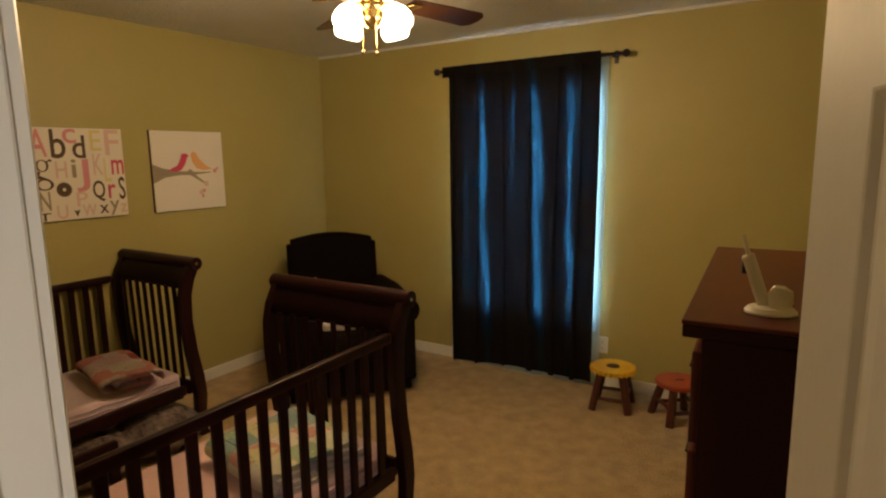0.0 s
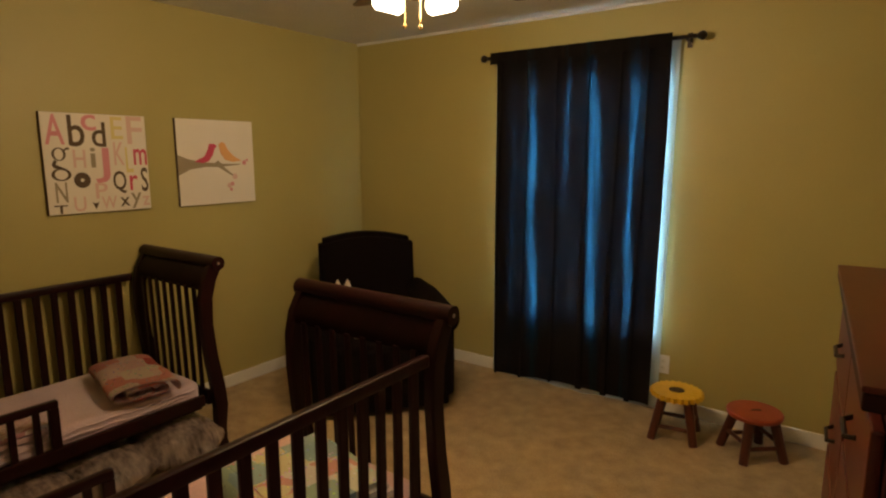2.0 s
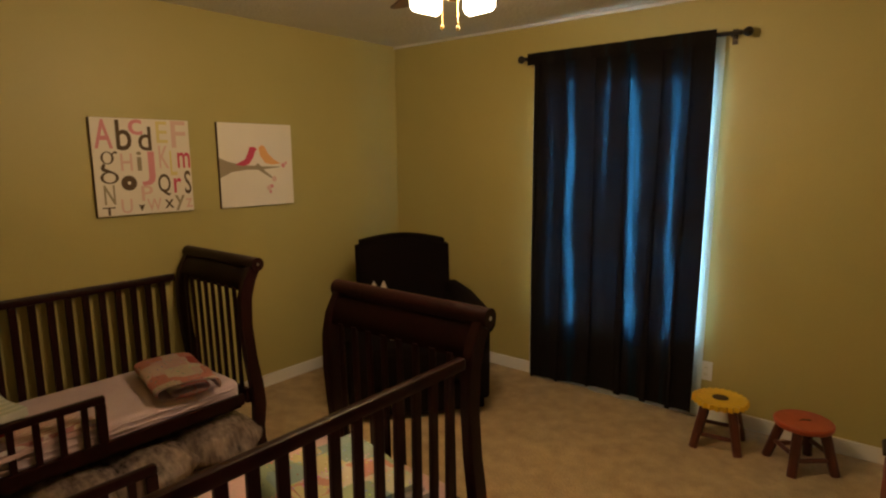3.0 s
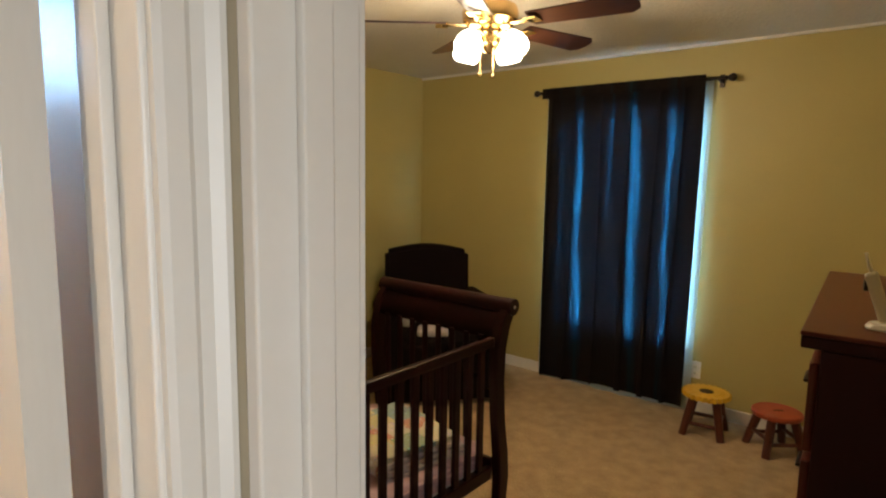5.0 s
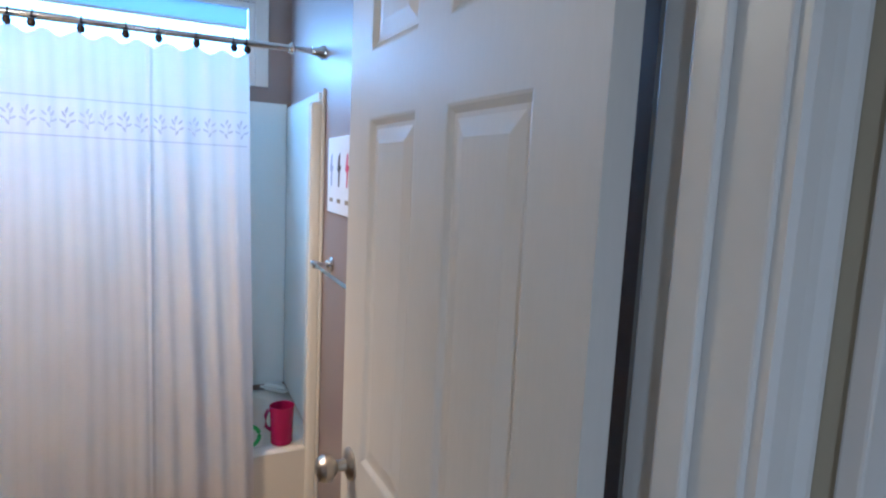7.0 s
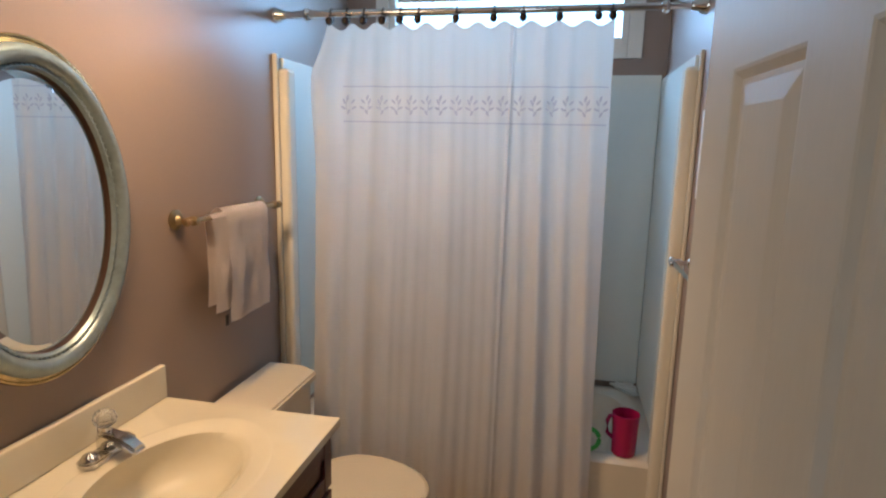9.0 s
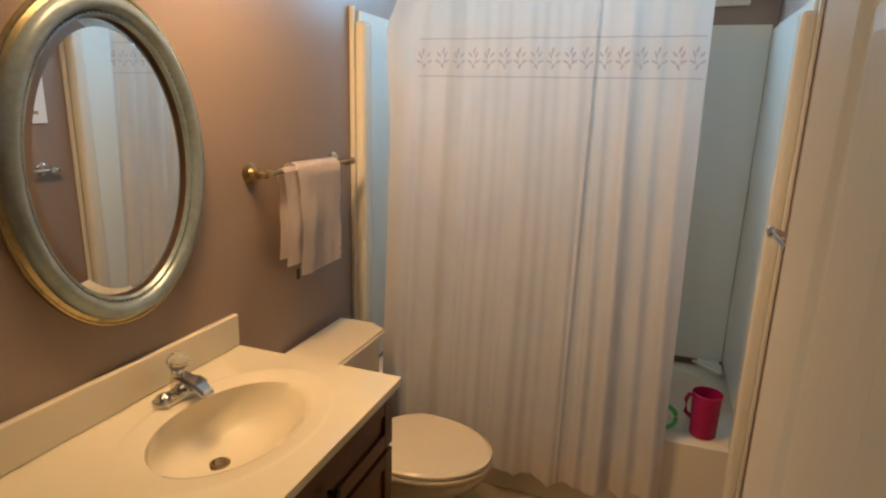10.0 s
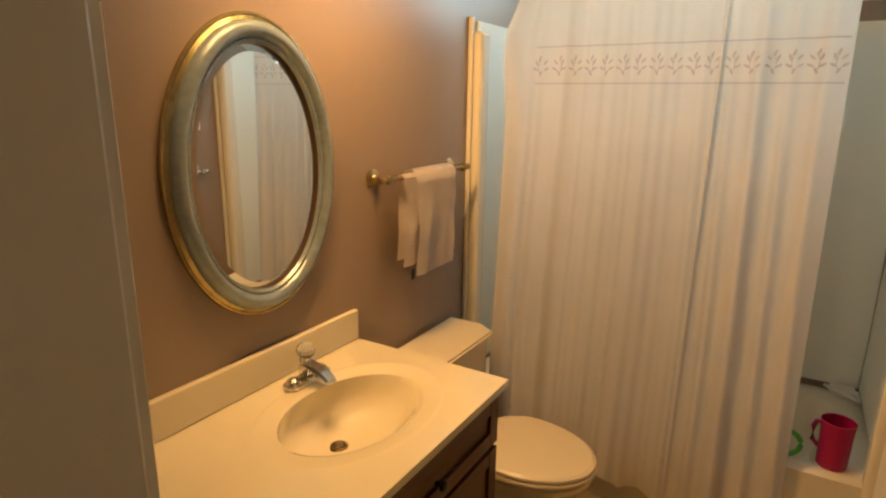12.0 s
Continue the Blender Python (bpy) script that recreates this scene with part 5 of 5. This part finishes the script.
fa = thing("faucet", "chrome centre-set faucet with a clear acrylic knob", "faucet", (SX - 0.044, TY0 + 0.090, VZ + 0.0005), 0)
part("base_plate", extrude_poly([(0.075 * math.cos(a) if abs(math.cos(a)) < 0 else 0.055 * (1 if math.cos(a) > 0 else -1) + 0.024 * math.cos(a), 0.026 * math.sin(a)) for a in [2 * math.pi * k / 28 + 0.01 for k in range(28)]], "z", 0, 0.016, 0.004), CHROME, fa)
sp = extrude_poly([(-0.018, 0.014), (-0.016, 0.056), (0.0, 0.062), (0.035, 0.056), (0.070, 0.042), (0.092, 0.028), (0.094, 0.016), (0.078, 0.014), (0.055, 0.026), (0.03, 0.030), (0.02, 0.014)], "x", -0.021, 0.021, 0.007)
part("spout", sp, CHROME, fa)
part("stem", lathe([(0, 0), (0.013, 0), (0.012, 0.02), (0, 0.02)], 16, m=pose(0, 0.0, 0.060)), CHROME, fa)
part("knob", lathe([(0, 0), (0.014, 0.0), (0.023, 0.008), (0.027, 0.021), (0.023, 0.034), (0.014, 0.040), (0, 0.041)], 9, m=pose(0, 0.0, 0.071)), CLEARP, fa, "clear faceted acrylic knob", smooth=False)
for dx in (-0.05, 0.05): part("plate_cap", lathe([(0, 0.014), (0.022, 0.014), (0.018, 0.024), (0.008, 0.030), (0, 0.031)], 16, m=pose(dx, 0, 0)), CHROME, fa)
part("lift_rod", tube([(0, -0.022, 0.015), (0, -0.024, 0.075)], 0.0025, 8), CHROME, fa)

# mirror
MXc, MZc, MA, MB = -1.528, 1.392, 0.271, 0.373
mi = thing("wall_mirror", "oval mirror in a silver and gilt frame on the taupe wall", "mirror")
def ovalring(prof, m_, nm, label=""):
    bm = bmesh.new(); N = 72; rings = []
    for d, h in prof:
        rings.append([bm.verts.new((MXc + (MA - d) * math.cos(a), TY0 + h, MZc + (MB - d) * math.sin(a))) for a in [2 * math.pi * k / N for k in range(N)]])
    for A, B in zip(rings, rings[1:]):
        for k in range(N): bm.faces.new((A[k], A[(k + 1) % N], B[(k + 1) % N], B[k]))
    bmesh.ops.recalc_face_normals(bm, faces=bm.faces[:])
    return part(nm, bm, m_, mi, label)
ovalring([(0.0, 0.002), (0.0, 0.010), (0.002, 0.013), (0.006, 0.014), (0.008, 0.012), (0.014, 0.016), (0.017, 0.018)], GILT, "outer_edge", "worn gilt outer edge")
ovalring([(0.017, 0.018), (0.018, 0.024), (0.022, 0.032), (0.030, 0.038), (0.038, 0.040), (0.046, 0.038), (0.054, 0.031), (0.058, 0.022)], CHAMP, "frame")
ovalring([(0.058, 0.022), (0.060, 0.025), (0.064, 0.025), (0.069, 0.016)], CHAMP, "inner_lip")
ovalring([(0.069, 0.016), (0.071, 0.008)], BROWNP, "rebate", "dark brown inner rebate")
ovalring([(0.070, 0.008), (0.088, 0.0115)], MIRROR, "bevel")
bm = bmesh.new(); vs = [bm.verts.new((MXc + (MA - 0.088) * math.cos(a), TY0 + 0.0115, MZc + (MB - 0.088) * math.sin(a))) for a in [2 * math.pi * k / 72 for k in range(72)]]; bm.faces.new(vs)
part("glass", bm, MIRROR, mi, smooth=False)
part("backing", extrude_poly([(MXc + (MA - 0.02) * math.cos(a), MZc + (MB - 0.02) * math.sin(a)) for a in [2 * math.pi * k / 48 for k in range(48)]], "y", TY0 + 0.0005, TY0 + 0.005), BROWNP, mi)
bead = bmesh.new()
for k in range(110):
    a = 2 * math.pi * k / 110
    bmesh.ops.create_icosphere(bead, subdivisions=1, radius=0.0035, matrix=pose(MXc + (MA - 0.060) * math.cos(a), TY0 + 0.0245, MZc + (MB - 0.060) * math.sin(a)))
part("beading", bead, CHAMP, mi)

# vanity light above the mirror
vl = thing("vanity_light", "three-globe brass vanity light above the mirror", "wall light")
part("back_plate", box(-1.92, -1.24, TY0 + 0.002, TY0 + 0.03, 2.08, 2.20, 0.01), BRASS, vl)
for k in range(3):
    x = -1.38 - 0.2 * k
    part("arm", tube([(x, TY0 + 0.03, 2.14), (x, TY0 + 0.22, 2.21), (x, TY0 + 0.25, 2.19)], 0.008, 10), BRASS, vl)
    g = part("globe", lathe([(0, -0.06), (0.03, -0.052), (0.052, -0.03), (0.06, 0), (0.052, 0.03), (0.025, 0.055), (0, 0.058)], 20, m=pose(x, -1.16, 2.14)), glow("lit_globe_glass", (1.0, 0.80, 0.52), 26.0), vl)
    g.visible_shadow = False

# towel bars
def towel_bar(name, label, x0, x1, y, s, z, m):
    t = thing(name, label, "towel bar")
    bar = y + s * 0.065
    part("bar", tube([(x0 - 0.03, bar, z), (x1 + 0.03, bar, z)], 0.008, 12), m, t)
    for x in (x0, x1):
        part("rosette", lathe([(0, 0), (0.030, 0), (0.031, 0.004), (0.025, 0.010), (0.018, 0.013), (0.016, 0.018), (0.010, 0.024), (0, 0.024)], 24, m=pose(x, y + s * 0.0015, z, -90 * s, 0, 0)), m, t)
        part("post", lathe([(0, 0.02), (0.009, 0.02), (0.007, 0.035), (0.012, 0.05), (0.015, 0.062), (0.012, 0.078), (0, 0.082)], 18, m=pose(x, y, z, -90 * s, 0, 0)), m, t)
    for x, q in ((x0 - 0.03, -90), (x1 + 0.03, 90)):
        part("end_cap", lathe([(0, 0), (0.011, 0.0), (0.013, 0.006), (0.009, 0.014), (0, 0.017)], 16, m=pose(x, bar, z, 0, q, 0)), m, t)
    return t
towel_bar("towel_bar", "antique brass towel bar on the taupe wall with a towel", -2.47, -1.99, TY0, 1, 1.325, OLDBRASS)
towel_bar("towel_bar", "chrome towel bar on the taupe wall behind the door", -2.45, -1.95, TY1, -1, 1.20, CHROME)
tw = thing("hand_towel", "pale pink terry hand towel hung over the brass bar", "towel")
def drape(xa, xb, yb, zb, zf, off, seed):
    prof = []
    r = 0.012 + off
    zt = 1.325
    for k in range(9): prof.append((yb - r, zb + (zt - zb) * k / 8))
    for k in range(1, 7): a = math.pi - math.pi * k / 7; prof.append((yb + r * math.cos(a), zt + r * math.sin(a)))
    for k in range(13): prof.append((yb + r + 0.004, zt - (zt - zf) * k / 12))
    n = len(prof) - 1
    def fn(u, v):
        i = min(int(v * n + 1e-6), n); y, z = prof[i]
        d = min(1, max(0, (zt - z) / 0.12)); x = xa + (xb - xa) * (u + 0.02 * d * math.sin(3 * u + seed))
        y += d * (0.007 * math.sin(5.5 * u + 1.2 + 1.5 * z) + 0.003 * math.sin(13 * u + 4 + 6 * z) + 0.002 * math.sin(31 * z + 5 * u) + 0.005 * noise.noise(Vector((7 * u, 14 * z, 0.5))))
        return (x + 0.008 * d * math.sin(13 * z + seed), max(y, TY0 + 0.012), z + 0.003 * d * math.sin(5 * u + seed))
    return sheet(fn, 26, n, 0.010)
part("back_layer", drape(-2.30, -2.055, TY0 + 0.065, 1.05, 1.03, 0.0, 0.5), TOWEL, tw)
part("front_layer", drape(-2.365, -2.105, TY0 + 0.065, 1.07, 0.985, 0.014, 2.0), TOWEL, tw)
for z0, z1, o in ((1.035, 1.041, 0.0), (1.008, 1.013, 0.001)):
    band = drape(-2.364, -2.106, TY0 + 0.065, 1.07, 0.985, 0.0165 + o, 2.0)
    bmesh.ops.bisect_plane(band, geom=band.verts[:] + band.edges[:] + band.faces[:], plane_co=(0, 0, z1), plane_no=(0, 0, 1), clear_outer=True)
    bmesh.ops.bisect_plane(band, geom=band.verts[:] + band.edges[:] + band.faces[:], plane_co=(0, 0, z0), plane_no=(0, 0, -1), clear_outer=True)
    part("woven_band", band, TOWEL, tw, "smooth woven band above the towel hem")
part("care_tag", box(-2.112, -2.096, TY0 + 0.083, TY0 + 0.0845, 0.975, 1.01), DARKP, tw)

# toilet
to = thing("toilet", "cream two-piece toilet with the lid closed", "toilet", (-2.245, TY0 + 0.008, 0))
tank = part("tank", box(-0.222, 0.222, 0.012, 0.195, 0.36, 0.665, 0.02, 3), CERAMIC, to)
lid = extrude_poly([(-0.245, 0.004), (0.245, 0.004), (0.245, 0.15), (0.20, 0.226), (-0.20, 0.226), (-0.245, 0.15)], "z", 0.666, 0.702, 0.008)
part("tank_lid", lid, CERAMIC, to)
part("flush_lever", tube([(0.17, 0.197, 0.615), (0.17, 0.212, 0.615), (0.10, 0.216, 0.608)], 0.006, 8), CHROME, to)
def egg(a, b0, b1, n=40):
    return [(a * math.cos(t), (b1 if math.sin(t) > 0 else b0) * math.sin(t)) for t in [2 * math.pi * k / n for k in range(n)]]
def loft(rings_, name, m_):
    bm = bmesh.new(); R = [[bm.verts.new(p) for p in r] for r in rings_]
    for A, B in zip(R, R[1:]):
        for k in range(len(A)): bm.faces.new((A[k], A[(k + 1) % len(A)], B[(k + 1) % len(B)], B[k]))
    bm.faces.new(R[0]); bm.faces.new(R[-1]); bmesh.ops.recalc_face_normals(bm, faces=bm.faces[:])
    return part(name, bm, m_, to)
def er(f, z, cy=0.44, g=1.0): return [(x * f, cy + y * f * g, z) for x, y in egg(0.192, 0.175, 0.272)]
loft([er(0.62, 0.0, 0.40), er(0.60, 0.03, 0.40), er(0.58, 0.14, 0.40), er(0.70, 0.24, 0.42), er(0.90, 0.30), er(0.98, 0.332), er(0.98, 0.345), er(0.94, 0.352)], "bowl", CERAMIC)
loft([er(1.0, 0.353), er(1.015, 0.358), er(1.015, 0.368), er(1.0, 0.373)], "seat", CERAMIC)
loft([er(0.99, 0.376), er(1.005, 0.380), er(1.0, 0.388), er(0.95, 0.394), er(0.6, 0.398)], "lid", CERAMIC)
for x in (-0.07, 0.07): part("lid_hinge", tube([(x - 0.02, 0.258, 0.384), (x + 0.02, 0.258, 0.384)], 0.011, 10), CHROME, to)

# small framed print by the door
pr = thing("wall_print", "small white wall print with two motifs above the towel bar", "picture", (-2.50, TY1, 1.405))
part("board", box(0, 0.42, -0.012, -0.0015, 0, 0.28, 0.002), mat("white_print_board", (0.80, 0.78, 0.76), 0.5, bump=0.05, vary=0.04), pr)
P_BLUE = paint("slate_ink", (0.42, 0.42, 0.50))
for x, m in ((0.06, P_BLUE), (0.17, P_BROWN), (0.28, P_ROSE)):
    part("motif", extrude_poly([(x - 0.006, 0.10), (x + 0.006, 0.10), (x + 0.008, 0.15), (x + 0.026, 0.17), (x + 0.006, 0.18), (x + 0.010, 0.22), (x - 0.008, 0.21), (x - 0.022, 0.16), (x - 0.006, 0.15)], "y", -0.0135, -0.0125), m, pr, smooth=False)
    part("caption_bar", box(x - 0.02, x + 0.025, -0.0135, -0.0125, 0.04, 0.055), P_TAN, pr)
